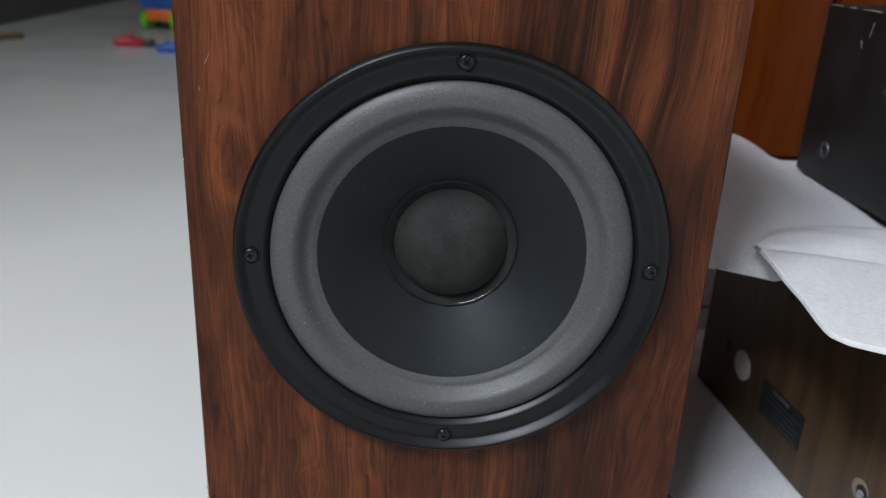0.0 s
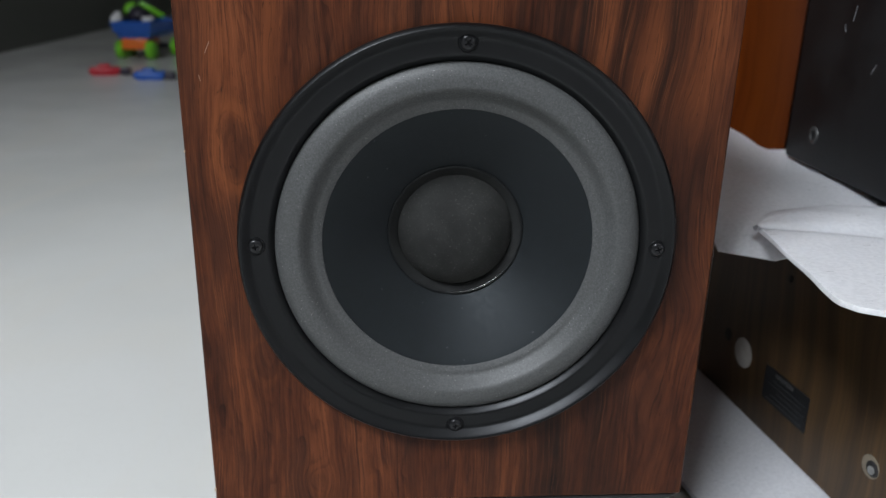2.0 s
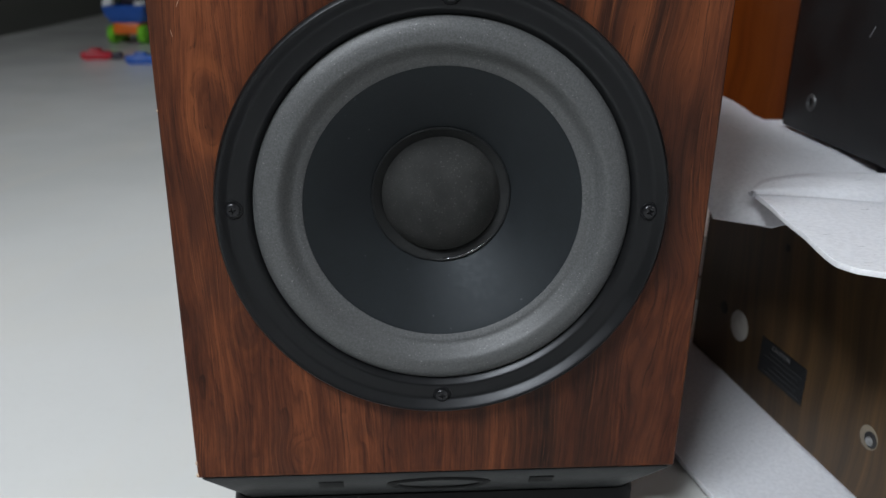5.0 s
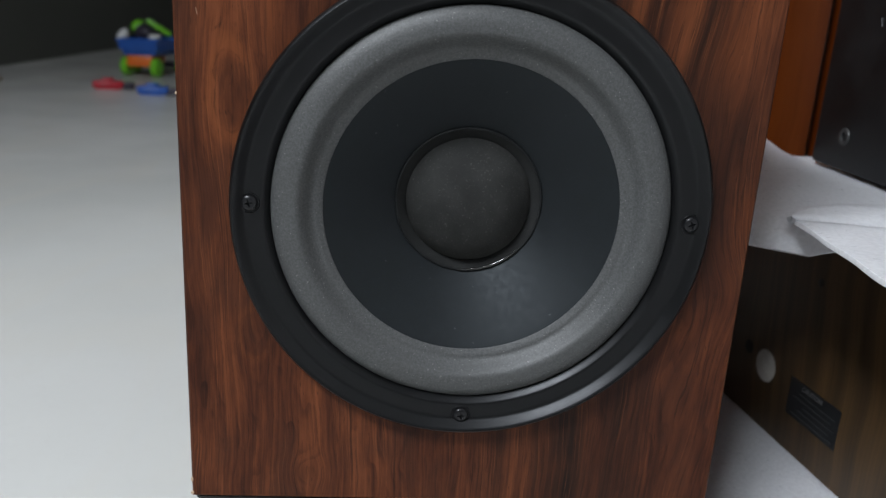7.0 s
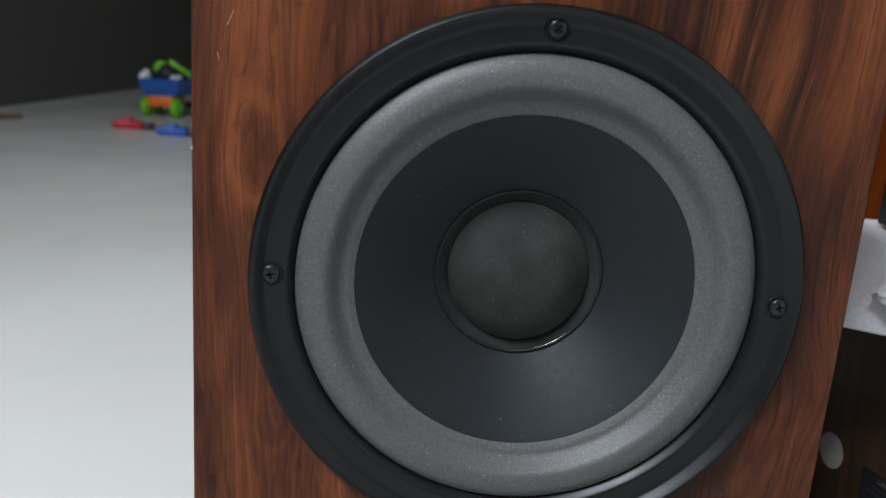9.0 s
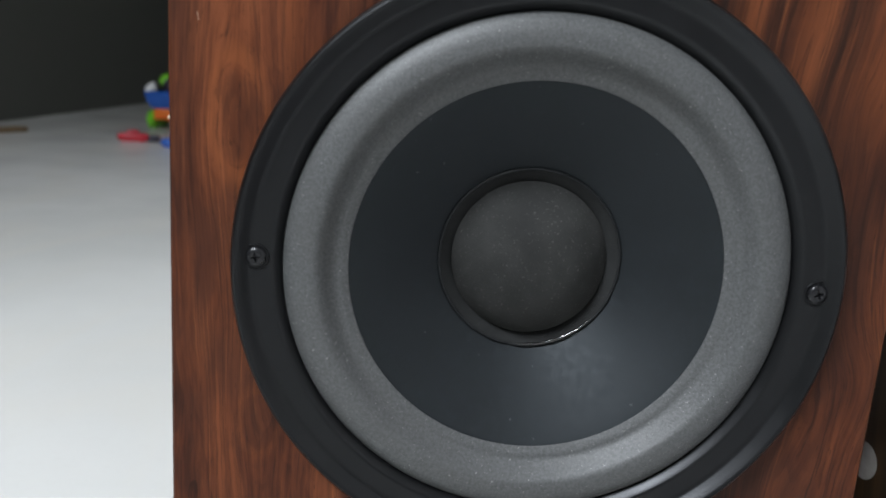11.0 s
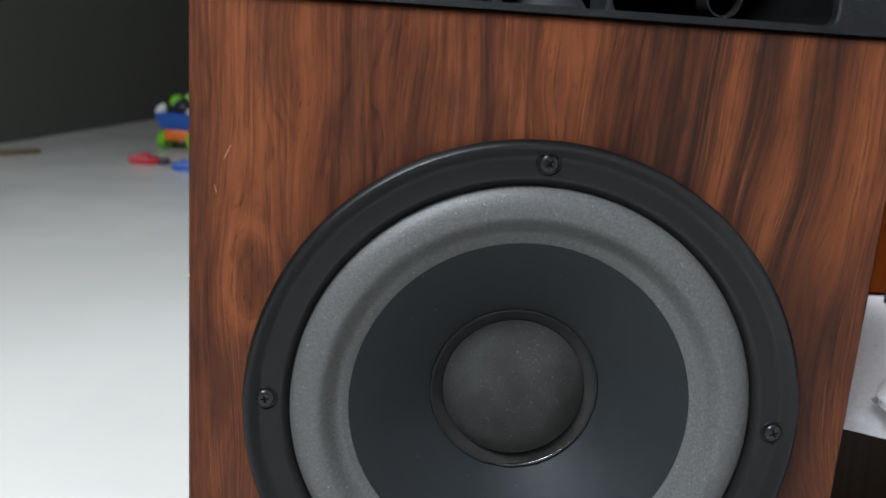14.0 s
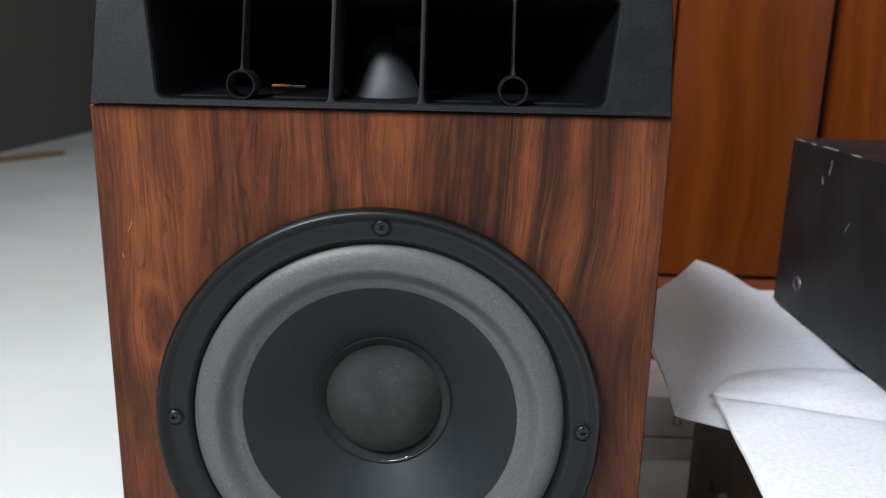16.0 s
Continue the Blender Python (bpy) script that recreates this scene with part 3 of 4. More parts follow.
for i in range(25):
    u = i / 24
    cone.append((0.0725 + (0.0350 - 0.0725) * u, 0.0026 + 0.0240 * (u ** 1.05)))
part("cone", lathe(cone, AXIS, 160), CONE, woofer, "charcoal paper cone with cloudy dust marks")
part("dust_cap", lathe([(0.0320 * math.sin(i / 24 * 1.25) / math.sin(1.25), 0.0276 - 0.0150 * (math.cos(i / 24 * 1.25) - math.cos(1.25)) / (1 - math.cos(1.25))) for i in range(25)], AXIS, 128), CAP, woofer, "dark grey felt dome")
# the sloping felt skirt between the dome and the cone
part("skirt", lathe([(0.0312, 0.0290), (0.0318, 0.0274), (0.0328, 0.0266), (0.0342, 0.0257), (0.0354, 0.0248), (0.0361, 0.0243), (0.0366, 0.0252), (0.0368, 0.0275)], AXIS, 128), SKIRT, woofer, "dark grey felt skirt")
bead = [(0.0368 + 0.0007 * math.cos(2 * math.pi * i / 12), 0.0248 + 0.0008 * math.sin(2 * math.pi * i / 12)) for i in range(12)]
bm = lathe(bead, AXIS, 200, closed=True)
for v in bm.verts:
    v.co += Vector((0, -0.0006, 0)) * noise.noise(v.co * 140)
part("glue_bead", bm, GLUE, woofer, "dull black glue bead")
# a wet-looking run of glue, uneven along its length
bm = bmesh.new()
runs = []
for k in range(61):
    u = k / 60
    ang = radians(-96 + 56 * u)
    fat = 0.0011 * math.sin(math.pi * u) ** 0.5 * (0.75 + 0.5 * noise.noise((k * 0.45, 3.0, 0.0)))
    runs.append([bm.verts.new(((0.0362 + fat * math.cos(a)) * math.cos(ang), 0.0243 + fat * math.sin(a), ZC + (0.0362 + fat * math.cos(a)) * math.sin(ang)))
                 for a in [2 * math.pi * i / 10 for i in range(10)]])
for a, b in zip(runs, runs[1:]):
    bridge(bm, a, b)
part("glue_run", bm, WET_GLUE, woofer, "wet-looking glue run")


def screw(parent, x, z, y, r, turn, material, name="screw"):
    """A pan head with a cross recess, sunk in a round seat."""
    bm = lathe([(r * 1.32, y + 0.0006), (r * 1.22, y - 0.0002), (r * 1.12, y + 0.0008), (r * 1.02, y + 0.0010), (r * 0.98, y - 0.0004), (r * 0.85, y - 0.0011), (r * 0.55, y - 0.0015),
                (r * 0.54, y - 0.0015)], (x, 0, z), 32)
    # the cross: four raised quarters round the recess
    n = 32
    loop = [v for v in bm.verts if abs(math.hypot(v.co.x - x, v.co.z - z) - r * 0.54) < 1e-5]
    loop.sort(key=lambda v: math.atan2(v.co.z - z, v.co.x - x))
    star = []
    for v in loop:
        a = math.atan2(v.co.z - z, v.co.x - x)
        k = abs(math.cos(2 * (a - turn)))
        rr = r * (0.16 + 0.34 * k ** 4)
        star.append(bm.verts.new((x + rr * math.cos(a), y - 0.0014, z + rr * math.sin(a))))
    low = [bm.verts.new((x + (v.co.x - x) * 0.75, y + 0.0008, z + (v.co.z - z) * 0.75)) for v in star]
    bridge(bm, loop, star)
    bridge(bm, star, low)
    bm.faces.new(low)
    return part(name, bm, material, parent, "black cross-head screw")


for x, z, turn in ((0.0016, ZC + 0.1049, 0.75), (-0.1048, ZC + 0.0020, 0.2), (0.1050, ZC - 0.0002, 0.35), (0.0, ZC - 0.1048, 0.1)):
    screw(woofer, x, z, -0.0050, 0.0039, turn, SCREW_BLACK)

# horn housing on top: a sloping front with a wide mouth, fins and two tubes
HZ0, HZ1, LEANS = 0.3762, 0.4385, 0.32
hx0, hx1 = -0.1365, 0.1365


def horn_y(z):
    return -0.0022 + (z - HZ0) * LEANS


horn = thing("horn", "", "")
horn.parent = speaker


def eased(poly, r, steps=5):
    """A polygon with its corners cut round."""
    pts = []
    for i, p in enumerate(poly):
        p, a, b = Vector(p), Vector(poly[i - 1]), Vector(poly[(i + 1) % len(poly)])
        s, e = p + (a - p).normalized() * r, p + (b - p).normalized() * r
        for k in range(steps + 1):
            u = k / steps
            q = s * (1 - u) ** 2 + p * (2 * u * (1 - u)) + e * u * u
            pts.append((q.x, q.y))
    return pts


def horn_shell():
    bm = bmesh.new()
    cz = 0.403
    outer = [(x, z - cz) for x, z in rounded(hx0, hx1, HZ0, HZ1, (0.0006, 0.0006, 0.013, 0.013))]
    mouth = eased([(-0.1045, 0.3792 - cz), (0.1052, 0.3792 - cz), (0.1125, 0.4287 - cz), (-0.1135, 0.4287 - cz)], 0.0045)
    angles = sorted({2 * math.pi * i / 180 for i in range(180)} | {math.atan2(z, x) % (2 * math.pi) for x, z in outer + mouth})

    def ring(f):
        out = []
        for a in angles:
            x, z, y = f(a)
            out.append(bm.verts.new((x, y, z + cz)))
        return out

    def on(poly, k, dy=0.0, flat=None):
        def f(a):
            x, z = cast(poly, a)
            x, z = x * k, z * k
            return x, z, (horn_y(z + cz) + dy) if flat is None else flat
        return f

    def throat(a):
        x, z = cast(mouth, a)
        return x * 0.62, z * 0.40 - 0.006, 0.150
    rings = [ring(on(outer, 1, flat=0.16)), ring(on(outer, 1, 0.0012)), ring(on(outer, 0.994)), ring(on(mouth, 1.008)), ring(on(mouth, 1.0, 0.0008)), ring(on(mouth, 0.995, 0.004))]
    for a, b in zip(rings, rings[1:]):
        bridge(bm, a, b)
    bm.faces.new(rings[0])
    inner = bmesh.new()
    keep, bm = bm, inner
    a, b = ring(on(mouth, 0.996, 0.0036)), ring(throat)
    bridge(inner, a, b)
    inner.faces.new(b)
    return keep, inner


shell, funnel = horn_shell()
part("housing", shell, HORN, horn, "black textured plastic", smooth=20)
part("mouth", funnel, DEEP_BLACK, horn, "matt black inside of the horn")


def fin(x, z0, thick, depth=0.034, flare=0.0022):
    """An upright blade whose ends flare into the housing."""
    bm = bmesh.new()
    z1, n, levels = 0.4292, 28, []
    for k in range(n + 1):
        z = z0 + (z1 - z0) * (0.5 - 0.5 * math.cos(math.pi * k / n))
        w = thick / 2 + flare * math.exp(-(z - z0) / 0.0013) + 0.0022 * math.exp(-(z1 - z) / 0.0013)
        y = horn_y(z)
        levels.append([bm.verts.new(p) for p in ((x - w, y + depth, z), (x - w, y + 0.0016, z), (x - w * 0.75, y + 0.0008, z), (x, y + 0.0005, z),
                                                 (x + w * 0.75, y + 0.0008, z), (x + w, y + 0.0016, z), (x + w, y + depth, z))])
    for a, b in zip(levels, levels[1:]):
        bridge(bm, a, b)
    bm.faces.new(levels[0])
    bm.faces.new(levels[-1])
    return bm


for x in (-0.0230, 0.0194):
    part("fin", fin(x, 0.3787, 0.0024), HORN, horn)
for x in (-0.0655, 0.0623):
    part("fin", fin(x, 0.3925, 0.0013, 0.011, 0.0010), HORN, horn)
    part("tube", lathe([(0.0058, 0.001), (0.0061, 0.0), (0.0067, 0.0), (0.0070, 0.001), (0.0070, 0.012), (0.0058, 0.012)], (x, 0.0003, 0.3860), 48, closed=True), HORN, horn)

for x0, x1 in ((-0.099, -0.074), (-0.054, -0.026), (0.025, 0.053), (0.073, 0.099)):
    part("inner_ledge", boxed(x0, x1, 0.012, 0.030, 0.3760, 0.3802, 0.0006), HORN, horn)
# phase plug in the middle mouth
bm = bmesh.new()
seg, rings = 48, []
for k in range(23):
    u = k / 22
    r, z = 0.0098 + 0.0105 * (1 - u) ** 1.9 - 0.006 * max(0, u - 0.8) / 0.2, 0.3786 + 0.0330 * u
    rings.append([bm.verts.new((-0.001 + r * math.cos(2 * math.pi * i / seg), 0.036 + 0.024 * u + r * math.sin(2 * math.pi * i / seg), z)) for i in range(seg)])
for a, b in zip(rings, rings[1:]):
    bridge(bm, a, b)
bm.faces.new(rings[0])
bm.faces.new(rings[-1])
part("phase_plug", bm, PLUG, horn, "polished grey metal plug")
part("terminal_strip", boxed(-0.0600, -0.0500, 0.0400, 0.0410, 0.3832, 0.3846, 0.0003), COPPER, horn, "thin copper strip")
part("terminal_strip", boxed(-0.0498, -0.0425, 0.0400, 0.0410, 0.3831, 0.3845, 0.0003), STEEL_DULL, horn, "thin tinned strip")
part("horn_label", boxed(0.000, 0.015, 0.0835, 0.0845, 0.4065, 0.4155, 0.0003), RUBBER, horn, "dark plate")
horn.location = (0.0, 0.0, -0.0010)

# tapering black base with a port, on a rubber foot bar
bm = bmesh.new()
levels = []
for z, hx, y0 in ((WOOD_LOW - 0.0006, 0.1365, 0.0008), (0.0545, 0.1365, 0.0008), (0.0268, 0.1175, 0.0220), (0.0238, 0.1155, 0.0250)):
    pts = rounded(-hx, hx, y0, DEPTH - y0, (0.004, 0.004, 0.004, 0.004), 4)
    levels.append([bm.verts.new((x, y, z)) for x, y in pts])
for a, b in zip(levels, levels[1:]):
    bridge(bm, a, b)
bm.faces.new(levels[0])
bm.faces.new(levels[-1])
base = part("base", bm, PLASTIC, speaker, "dark grey tapering plastic base")
slope = pose(0, 0.0112, 0.0412, 38, 0, 0)
bm = lathe([(0.0, 0.0012), (0.0225, 0.0010), (0.0245, -0.0010), (0.0285, -0.0016), (0.0310, -0.0006), (0.0310, 0.003)], (0, 0, 0), 64)
for v in bm.verts:
    v.co.z *= 0.34
bmesh.ops.transform(bm, matrix=slope, verts=bm.verts)
part("port", bm, RUBBER, base, "black oval port")
for x in (-0.0635, 0.0610):
    part("notch", boxed(x - 0.0072, x + 0.0072, -0.0008, 0.002, -0.002, 0.0075, 0.0004, m=slope), RUBBER, base)
bm = bmesh.new()
pts = rounded(-0.1255, 0.1255, 0.0235, DEPTH - 0.02, (0.012, 0.012, 0.012, 0.012), 6)
low, mid_, top_ = ([bm.verts.new((x * k, y, z)) for x, y in pts] for k, z in ((1, 0.0), (1, 0.0195), (0.985, 0.0240)))
bridge(bm, low, mid_)
bridge(bm, mid_, top_)
bm.faces.new(low)
bm.faces.new(top_)
part("foot", bm, RUBBER, speaker, "black rubber foot")

# ---- boxes and foam beside the loudspeaker ----
# slightly turned wood-grain box, its back corner at (0.2445, 0.25)
BOX_AT = pose(0.2440, 0.252, 0.0046, 0, 0, 7.3)
wooden = thing("wooden_box", "dark walnut-grain wooden box with warning label, lying on white foam", "box", BOX_AT.translation)
wooden.rotation_euler = (0, 0, radians(7.3))


def on_box(name, bm, material, parent=None, label=""):
    """A part written in the box's own place."""
    ob = part(name, bm, material, None, label)
    ob.parent = parent or wooden
    return ob


on_box("case", boxed(0.0, 0.42, -0.38, -0.002, 0.0, 0.168, 0.0025), WALNUT)


def side_disc(y, z, r, proud, seg=36):
    """A disc on the box's side face."""
    bm = lathe([(0.0, -proud), (r * 0.93, -proud), (r, -proud * 0.5), (r, 0.002)], (0, 0, 0), seg)
    bmesh.ops.transform(bm, matrix=Matrix.Translation((0, y, z)) @ Matrix.Rotation(radians(-90), 4, "Z"), verts=bm.verts)
    return bm


on_box("sticker", side_disc(-0.071, 0.0530, 0.0125, 0.0004), BEIGE, None, "round beige sticker")
# two flat black discs paint the shade inside round holes
on_box("hole", side_disc(-0.046, 0.058, 0.0055, 0.0002), GAP_BLACK, None, "flat black disc painted as a dark hole")
on_box("hole", side_disc(-0.115, 0.136, 0.003, 0.0002), GAP_BLACK, None, "flat black disc painted as a dark hole")
seat = on_box("screw_seat", side_disc(-0.2265, 0.049, 0.0080, 0.0003), SEAT, None, "raw wooden screw seat")
# offset black disc paints shade into the seat so it looks sunken
on_box("well_shade", side_disc(-0.2286, 0.0486, 0.0056, 0.0005, 28), GAP_BLACK, seat, "flat black disc painted in as the well's shade")
on_box("screw_head", side_disc(-0.2282, 0.0474, 0.0030, 0.0012, 24), STEEL, seat, "shiny screw head")
label_plate = on_box("warning_label", boxed(-0.0004, 0.001, -0.160, -0.104, 0.0315, 0.0605), LABEL_DARK, None, "dark printed label")
for i in range(5):
    on_box("print_line", boxed(-0.0007, 0.001, -0.156 + 0.004 * (i % 2), -0.110 - 0.006 * (i % 3), 0.0335 + 0.0042 * i, 0.0348 + 0.0042 * i), LABEL_PRINT, label_plate)
txt = bpy.data.curves.new("caution_text", "FONT")
txt.body, txt.size, txt.extrude = "CAUTION", 0.0050, 0.0002
txt.materials.append(TEXT_PRINT)
text_ob = new("caution_text", txt)
text_ob.parent = label_plate
text_ob.matrix_basis = pose(-0.0007, -0.118, 0.0552, 90, 0, -90)

steel_box = thing("amplifier", "black painted steel amplifier case resting on folded foam", "amplifier", (0.3045, 0.0, 0.0))
part("case", boxed(0.3045, 0.72, -0.10, 0.268, 0.2045, 0.3395, 0.0022), STEEL_BLACK, steel_box)
bm = lathe([(0.0, 0.0008), (0.0034, 0.0008), (0.0036, -0.0008), (0.0048, -0.0014), (0.0066, -0.0010), (0.0074, 0.001)], (0, 0, 0), 32)
bmesh.ops.transform(bm, matrix=Matrix.Translation((0.3045, 0.2250, 0.2300)) @ Matrix.Rotation(radians(-90), 4, "Z"), verts=bm.verts)
# paint worn off along the upper edge, and two short scratches
for y0, y1, z0, z1 in ((0.246, 0.262, 0.3386, 0.3393), (0.2255, 0.2330, 0.3385, 0.3392), (0.1900, 0.2130, 0.3386, 0.3394), (0.1560, 0.1690, 0.3386, 0.3393)):
    part("edge_wear", boxed(0.3043, 0.3055, y0, y1, z0, z1, 0.0002), EDGE_WEAR, steel_box, "paint worn to pale metal")
for y, z, length, lean in ((0.1960, 0.3260, 0.0110, 12), (0.2060, 0.3150, 0.0060, -20), (0.1600, 0.2900, 0.0090, 35)):
    part("scuff", boxed(-0.0002, 0.0008, -0.00035, 0.00035, -length / 2, length / 2, m=pose(0.3045, y, z, lean, 0, 0)), EDGE_WEAR, steel_box, "pale scuff")
part("case_screw", bm, STEEL_DULL, steel_box, "dull steel screw cup")


def outline(y):
    """The free left edge of the lower fold."""
    marks = ((0.077, 0.213), (0.092, 0.178), (0.155, 0.177), (0.240, 0.198), (0.315, 0.258), (0.4, 0.3))
    for (a, p), (b, q) in zip(marks, marks[1:]):
        if y <= b:
            return p + (q - p) * (y - a) / (b - a)
    return marks[-1][1]


def foam_lower():
    """The lower fold: rises towards the back and sticks out past the box, its corner curled up."""
    rows_ = []
    for j in range(33):
        v = j / 32
        y = 0.077 + 0.226 * v
        # the free left edge
        left = outline(y)
        row = []
        for i in range(33):
            u = i / 32
            x = left + (0.62 - left) * u ** 1.6
            front = max(0.077, 0.092 - 0.42 * (x - 0.176))
            edge = 0.1775 + 0.0190 * (1 - math.exp(-max(0.0, y - front) / 0.011)) + 0.0285 * v ** 1.5
            k = min(1.0, max(0.0, (x - left) / max(0.01, 0.302 - left)))
            under = 0.1945 + 0.0068 * min(1.0, v * 2.2)
            z = edge + (under - edge) * k + 0.0042 * math.sin(math.pi * k) * v ** 2 + 0.0014 * v ** 3 * (1 - k) + 0.0018 * noise.noise((x * 22, y * 22, 1.0)) * (1 - k)
            row.append((x, y, z))
        rows_.append(row)
    return rows_


def foam_upper():
    """The upper fold: a flap that comes forward over the box."""
    rows_ = []
    for j in range(29):
        v = j / 28
        y = 0.080 - 0.127 * v
        left = 0.200 - 0.0115 * v + 0.006 * max(0.0, v - 0.92) / 0.08
        row = []
        for i in range(33):
            u = i / 32
            x = left + (0.62 - left) * u ** 1.6
            low = 0.1992 - 0.0004 * v
            z = low + (0.2000 - low) * (1 - math.exp(-(x - left) / 0.02)) + 0.0016 * noise.noise((x * 25, y * 25, 5.0))
            slant = 0.09 * (1 - math.exp(-(x - left) / 0.12)) * v + 0.35 * min(0.09, x - left) * (1 - v)
            row.append((x, y - slant, min(z, 0.2035) if x > 0.3 else z))
        rows_.append(row)
    return rows_


def foam_bulge():
    """The rounded fold between the two layers, running out to a point."""
    rows_ = []
    for j in range(17):
        v = j / 16
        row = []
        for i in range(33):
            x = 0.1980 + 0.24 * (i / 32) ** 1.6
            run = 1 - math.exp(-(x - 0.1980) / 0.03)
            front, back = 0.078 - 0.35 * min(0.09, x - 0.198), 0.080 + 0.060 * run
            z = 0.2010 + 0.0062 * math.sin(math.pi * v) ** 1.1 * run - 0.004 * v * run - 0.0035 * max(0.0, 1 - v / 0.16) + 0.0012 * noise.noise((x * 30, v * 4, 9.0))
            row.append((x, front + (back - front) * v, min(z, 0.2025) if x > 0.302 else z))
        rows_.append(row)
    return rows_


fold = sheet("foam_fold", foam_bulge(), 0.003, FOAM)
tagged(fold, "rounded white foam fold between the sheets", "foam sheet")
tagged(sheet("foam_sheet", foam_lower(), 0.003, FOAM), "white foam packing sheet folded under the black case, corner curled up", "foam sheet")
tagged(sheet("foam_flap", foam_upper(), 0.003, FOAM), "white foam flap hanging out over the wooden box", "foam sheet")
bm = bmesh.new()
nx, ny = 24, 40
grid = [[bm.verts.new((0.1765 + (0.009 * math.sin(j * 0.35) * (1 - i / nx) if j > 4 else 0) + 0.06 * max(0, j / ny - 0.72) * (1 - i / nx) + (0.72 - 0.1765) * i / nx, -0.42 + 0.70 * j / ny,
         0.0046 + 0.0003 * noise.noise((i * 0.8, j * 0.8, 0)))) for i in range(nx + 1)] for j in range(ny + 1)]
for a, b in zip(grid, grid[1:]):
    for i in range(nx):
        bm.faces.new((a[i], a[i + 1], b[i + 1], b[i]))
bmesh.ops.recalc_face_normals(bm, faces=bm.faces)
bmesh.ops.solidify(bm, geom=bm.faces[:], thickness=0.0042)
tagged(part("floor_foam", bm, FOAM), "thin white foam sheet spread on the floor under the box", "foam sheet")

# small white carton behind
carton = thing("carton", "small white carton with a red-brown edge on the floor", "carton", (0.28, 0.41, 0.0))
part("body", boxed(0.172, 0.398, 0.362, 0.458, 0.0, 0.0250, 0.0015), CARD, carton)
part("tape", boxed(0.1715, 0.3985, 0.3615, 0.4585, 0.0252, 0.0268), RED_LINE, carton, "red-brown edge line")
part("lid", boxed(0.170, 0.400, 0.360, 0.460, 0.0270, 0.0710, 0.0025), CARD, carton, "white card lid")
for x0, x1, z0, z1 in ((0.2600, 0.2615, 0.040, 0.052), (0.2615, 0.2680, 0.040, 0.0412), (0.2665, 0.2680, 0.0412, 0.047)):
    part("print_mark", boxed(x0, x1, 0.3596, 0.3608, z0, z1), RED_LINE, carton, "small red-brown printed mark")

# ---- the cupboard behind ----
cupboard = thing("cupboard", "tall varnished wooden cupboard with plain doors and dark gaps", "cupboard", (0.6, 0.8, 0.0))
WY = 0.55
body = part("body", boxed(0.06, 1.60, WY + 0.02, WY + 0.45, 0.0, 2.2, 0.002), GAP_BLACK, cupboard, "dark carcass behind the gaps")
part("plinth", boxed(0.06, 1.60, WY + 0.006, WY + 0.02, 0.0, 0.1395, 0.001), PLINTH_WOOD, cupboard, "red-brown plinth")
for x0, x1 in ((0.062, 0.2750), (0.2790, 0.4475), (0.4590, 0.63), (0.641, 0.82), (0.831, 1.01), (1.021, 1.20)):
    door = part("door", boxed(x0, x1, WY, WY + 0.019, 0.1445, 2.18, 0.0015), DOOR_WOOD, cupboard)
for x0, x1 in ((0.126, 0.162), (0.232, 0.252)):
    part("handle", boxed(x0, x1, WY - 0.012, WY + 0.001, 0.4835, 0.58, 0.003), WHITE_PAINT, cupboard, "white painted handle")

# ---- toys and odds and ends on the far floor ----
truck = thing("toy_truck", "toy truck with blue tub, orange chassis and green wheels", "toy truck", (-1.05, 2.9, 0.0))
bm = bmesh.new()
lo = [bm.verts.new(p) for p in ((-1.125, 2.83, 0.078), (-1.015, 2.83, 0.078), (-0.985, 3.02, 0.078), (-1.110, 3.02, 0.078))]
hi = [bm.verts.new(p) for p in ((-1.148, 2.81, 0.134), (-0.998, 2.81, 0.134), (-0.940, 3.04, 0.134), (-1.140, 3.04, 0.134))]
inn = [bm.verts.new((p.co.x * 0.92 + -1.06 * 0.08, p.co.y * 0.92 + 2.925 * 0.08, 0.140)) for p in hi]
deep = [bm.verts.new((p.co.x, p.co.y, 0.1)) for p in inn]
bm.faces.new(lo)
for a, b in ((lo, hi), (hi, inn), (inn, deep)):
    bridge(bm, a, b)
bm.faces.new(deep)
part("tub", bm, TOY_BLUE, truck, "blue plastic tub", smooth=0)
part("chassis", boxed(-1.118, -1.022, 2.825, 3.0, 0.036, 0.077, 0.006), TOY_ORANGE, truck, "orange chassis")
for x, y in ((-1.128, 2.86), (-1.012, 2.84), (-0.955, 2.98), (-1.128, 2.98)):
    bm = lathe([(0.0, -0.016), (0.014, -0.016), (0.016, -0.013), (0.029, -0.014), (0.034, -0.009), (0.034, 0.011), (0.0, 0.013)], (0, 0, 0), 28)
    bmesh.ops.transform(bm, matrix=pose(x, y, 0.0342, 0, 0, 82), verts=bm.verts)
    part("wheel", bm, TOY_GREEN, truck, "green plastic wheel")
part("rear_axle", boxed(-1.02, -0.95, 2.96, 3.0, 0.03, 0.05, 0.004), TOY_DARK, truck)
for x, y, z, r, mt in ((-1.125, 2.84, 0.150, 0.020, TOY_WHITE), (-1.07, 2.92, 0.152, 0.040, TOY_DARK), (-1.02, 2.85, 0.145, 0.018, TOY_WHITE), (-1.11, 2.97, 0.175, 0.028, TOY_GREEN), (-1.06, 2.95, 0.190, 0.025, TOY_DARK)):
    bm = bmesh.new()
    bmesh.ops.create_icosphere(bm, subdivisions=3, radius=r, matrix=Matrix.Translation((x, y, z)))
    for v in bm.verts:
        v.co += Vector((1, 1, 1)) * 0.012 * noise.noise(v.co * 30)
    part("load", bm, mt, truck)
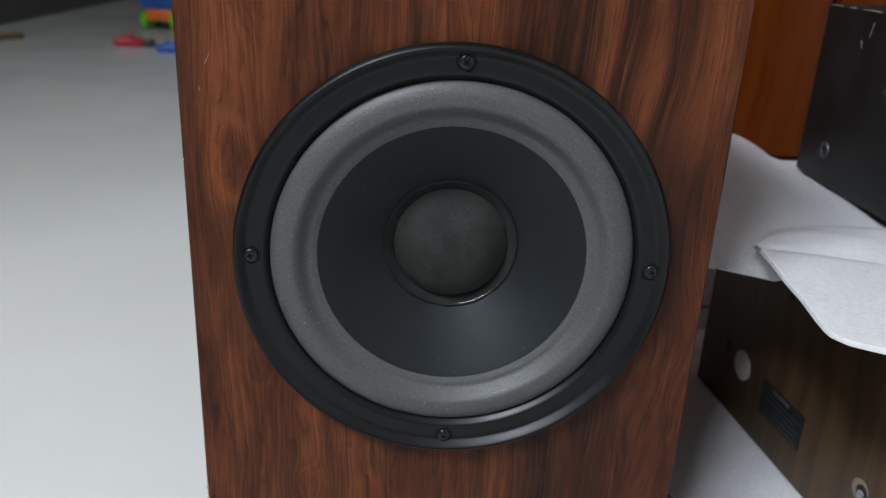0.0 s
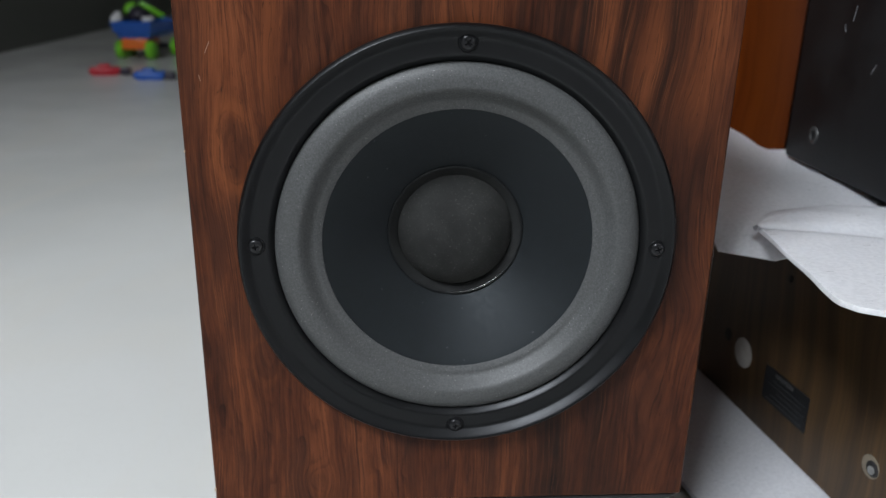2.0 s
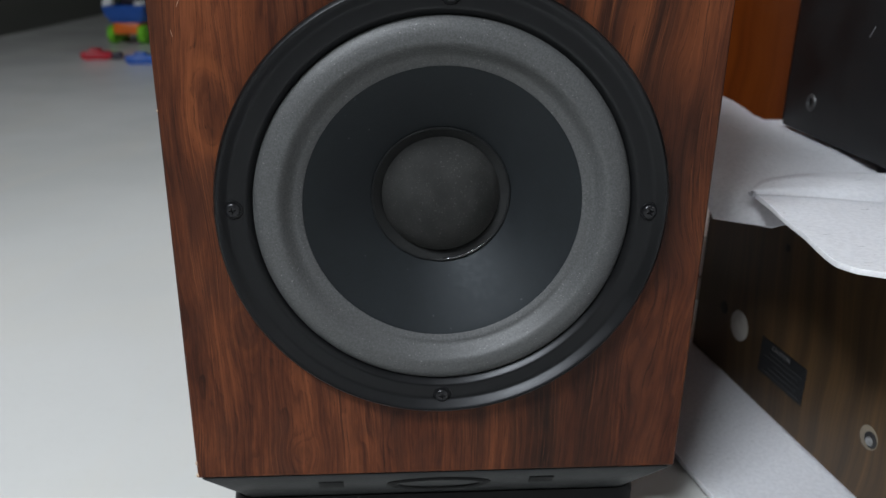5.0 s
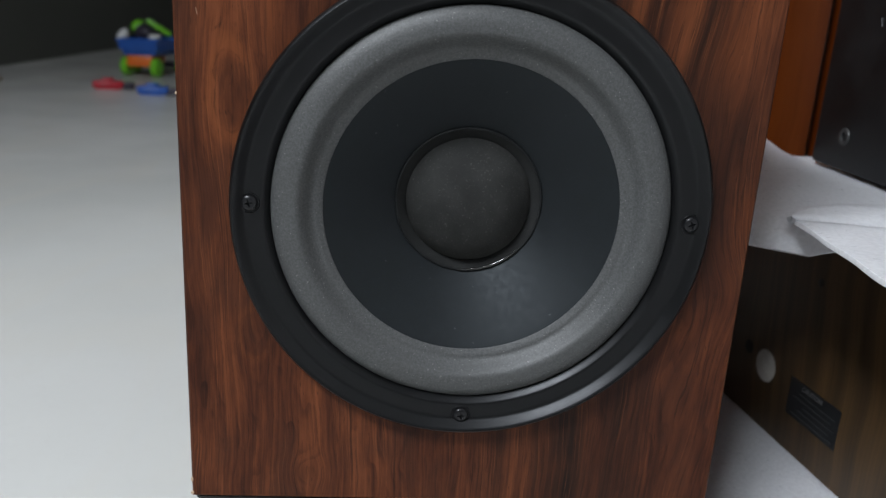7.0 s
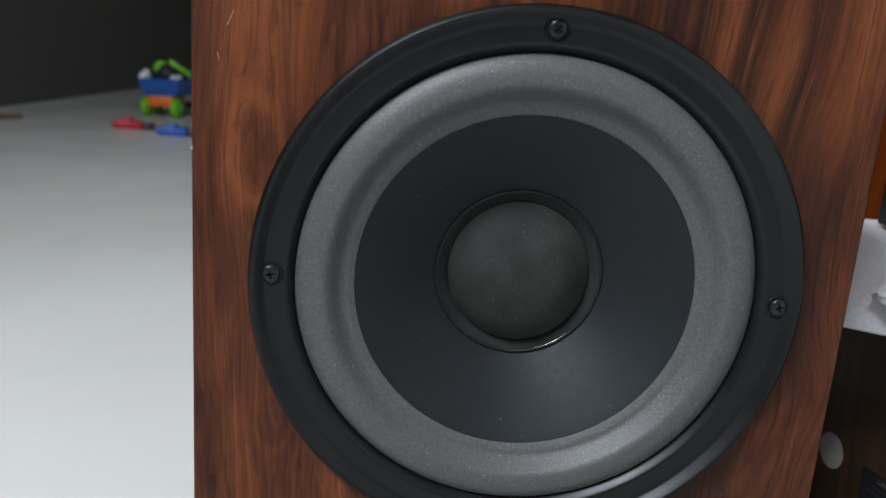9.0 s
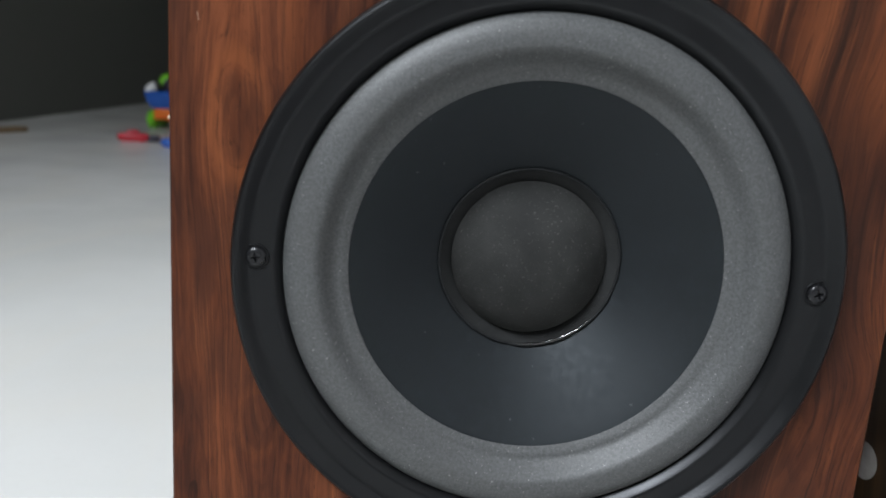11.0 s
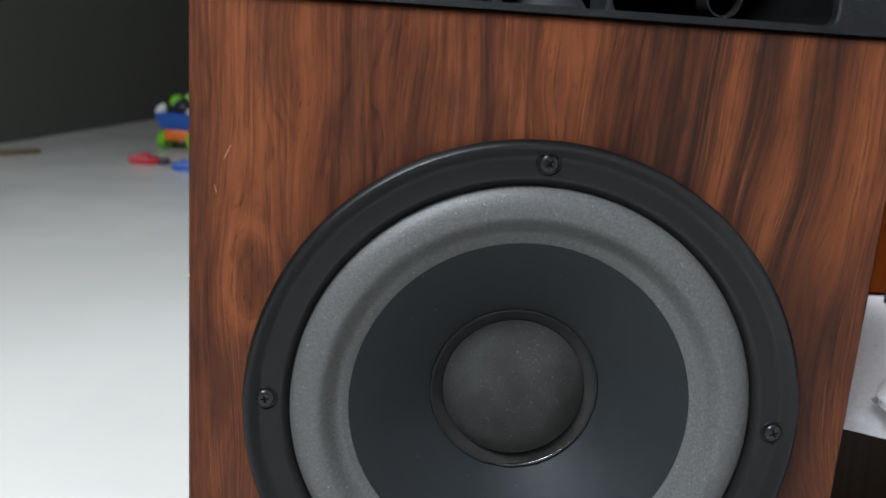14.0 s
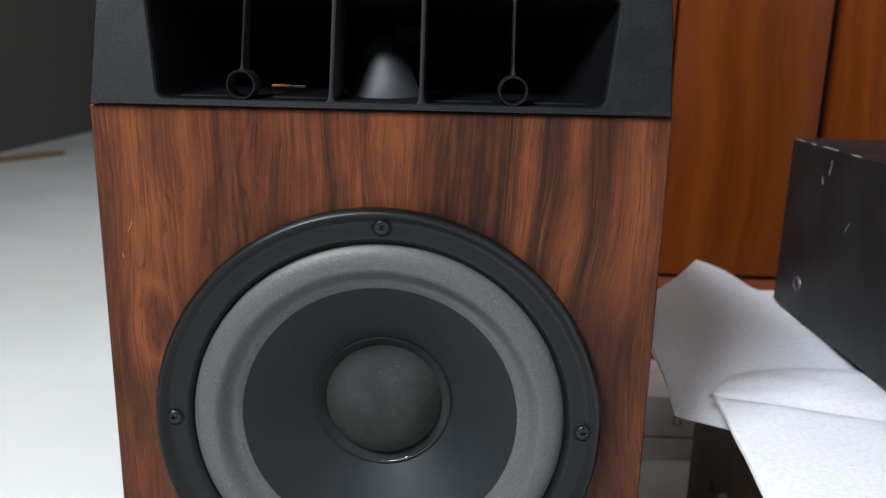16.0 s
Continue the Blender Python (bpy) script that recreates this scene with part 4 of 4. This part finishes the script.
part("boom", boxed(-0.05, 0.05, -0.013, 0.013, -0.010, 0.010, 0.006, m=pose(-1.02, 2.92, 0.178, 0, 32, 10)), TOY_GREEN, truck, "green toy arm")
truck.location = (-0.985, 2.83, 0.0)


def toy_car(name, label, cx, cy, turn, body_mat, w=0.095):
    """A low flat toy with a cab hump and a dark end."""
    ob = thing(name, label, "toy", (cx, cy, 0.0))
    m = pose(cx, cy, 0.0, 0, 0, turn)
    part("shell", boxed(-w / 2, w / 2, -0.025, 0.025, 0.004, 0.026, 0.008, 3, m=m), body_mat, ob)
    part("hump", boxed(-w * 0.22, w * 0.18, -0.018, 0.018, 0.024, 0.036, 0.006, 3, m=m), body_mat, ob)
    part("tail", boxed(w / 2 - 0.004, w / 2 + 0.032, -0.02, 0.02, 0.0, 0.022, 0.005, 2, m=m), TOY_DARK, ob, "dark plastic end")
    for s in (-1, 1):
        part("skid", boxed(-w * 0.4, w * 0.4, s * 0.02 - 0.003, s * 0.02 + 0.003, 0.0, 0.006, 0.001, m=m), body_mat, ob)
    return ob


toy_car("toy_car", "small flat red plastic toy lying on the floor", -0.970, 2.313, 12, TOY_RED)
toy_car("toy_boat", "small flat blue plastic toy lying on the floor", -0.800, 2.213, 6, TOY_BLUE)
tagged(part("wooden_stick", boxed(-0.17, 0.17, -0.022, 0.022, 0.0, 0.016, 0.002, m=pose(-1.44, 2.25, 0, 0, 0, 62)), PINE), "short raw wooden batten lying on the floor", "wood")

# ---- the window that lets the daylight in ----
def window(name, axis, at, opening, label):
    a, b, c, d = opening
    ob = thing(name, label, "window", kind="structure")

    def bar(nm, u0, u1, z0, z1, t0, t1):
        if axis == "x":
            return part(nm, boxed(at + t0, at + t1, u0, u1, z0, z1, 0.002), WHITE_PAINT, ob)
        return part(nm, boxed(u0, u1, at + t0, at + t1, z0, z1, 0.002), WHITE_PAINT, ob)
    bar("frame_side", a, a + 0.04, c, d, -0.08, -0.05)
    bar("frame_side", b - 0.04, b, c, d, -0.08, -0.05)
    bar("frame_top", a + 0.04, b - 0.04, d - 0.04, d, -0.08, -0.05)
    bar("frame_sill", a + 0.04, b - 0.04, c, c + 0.04, -0.08, -0.05)
    return ob


window("window_1", "x", X0, (-2.50, -0.95, 2.40, 3.10), "white-framed high window in the dark wall")
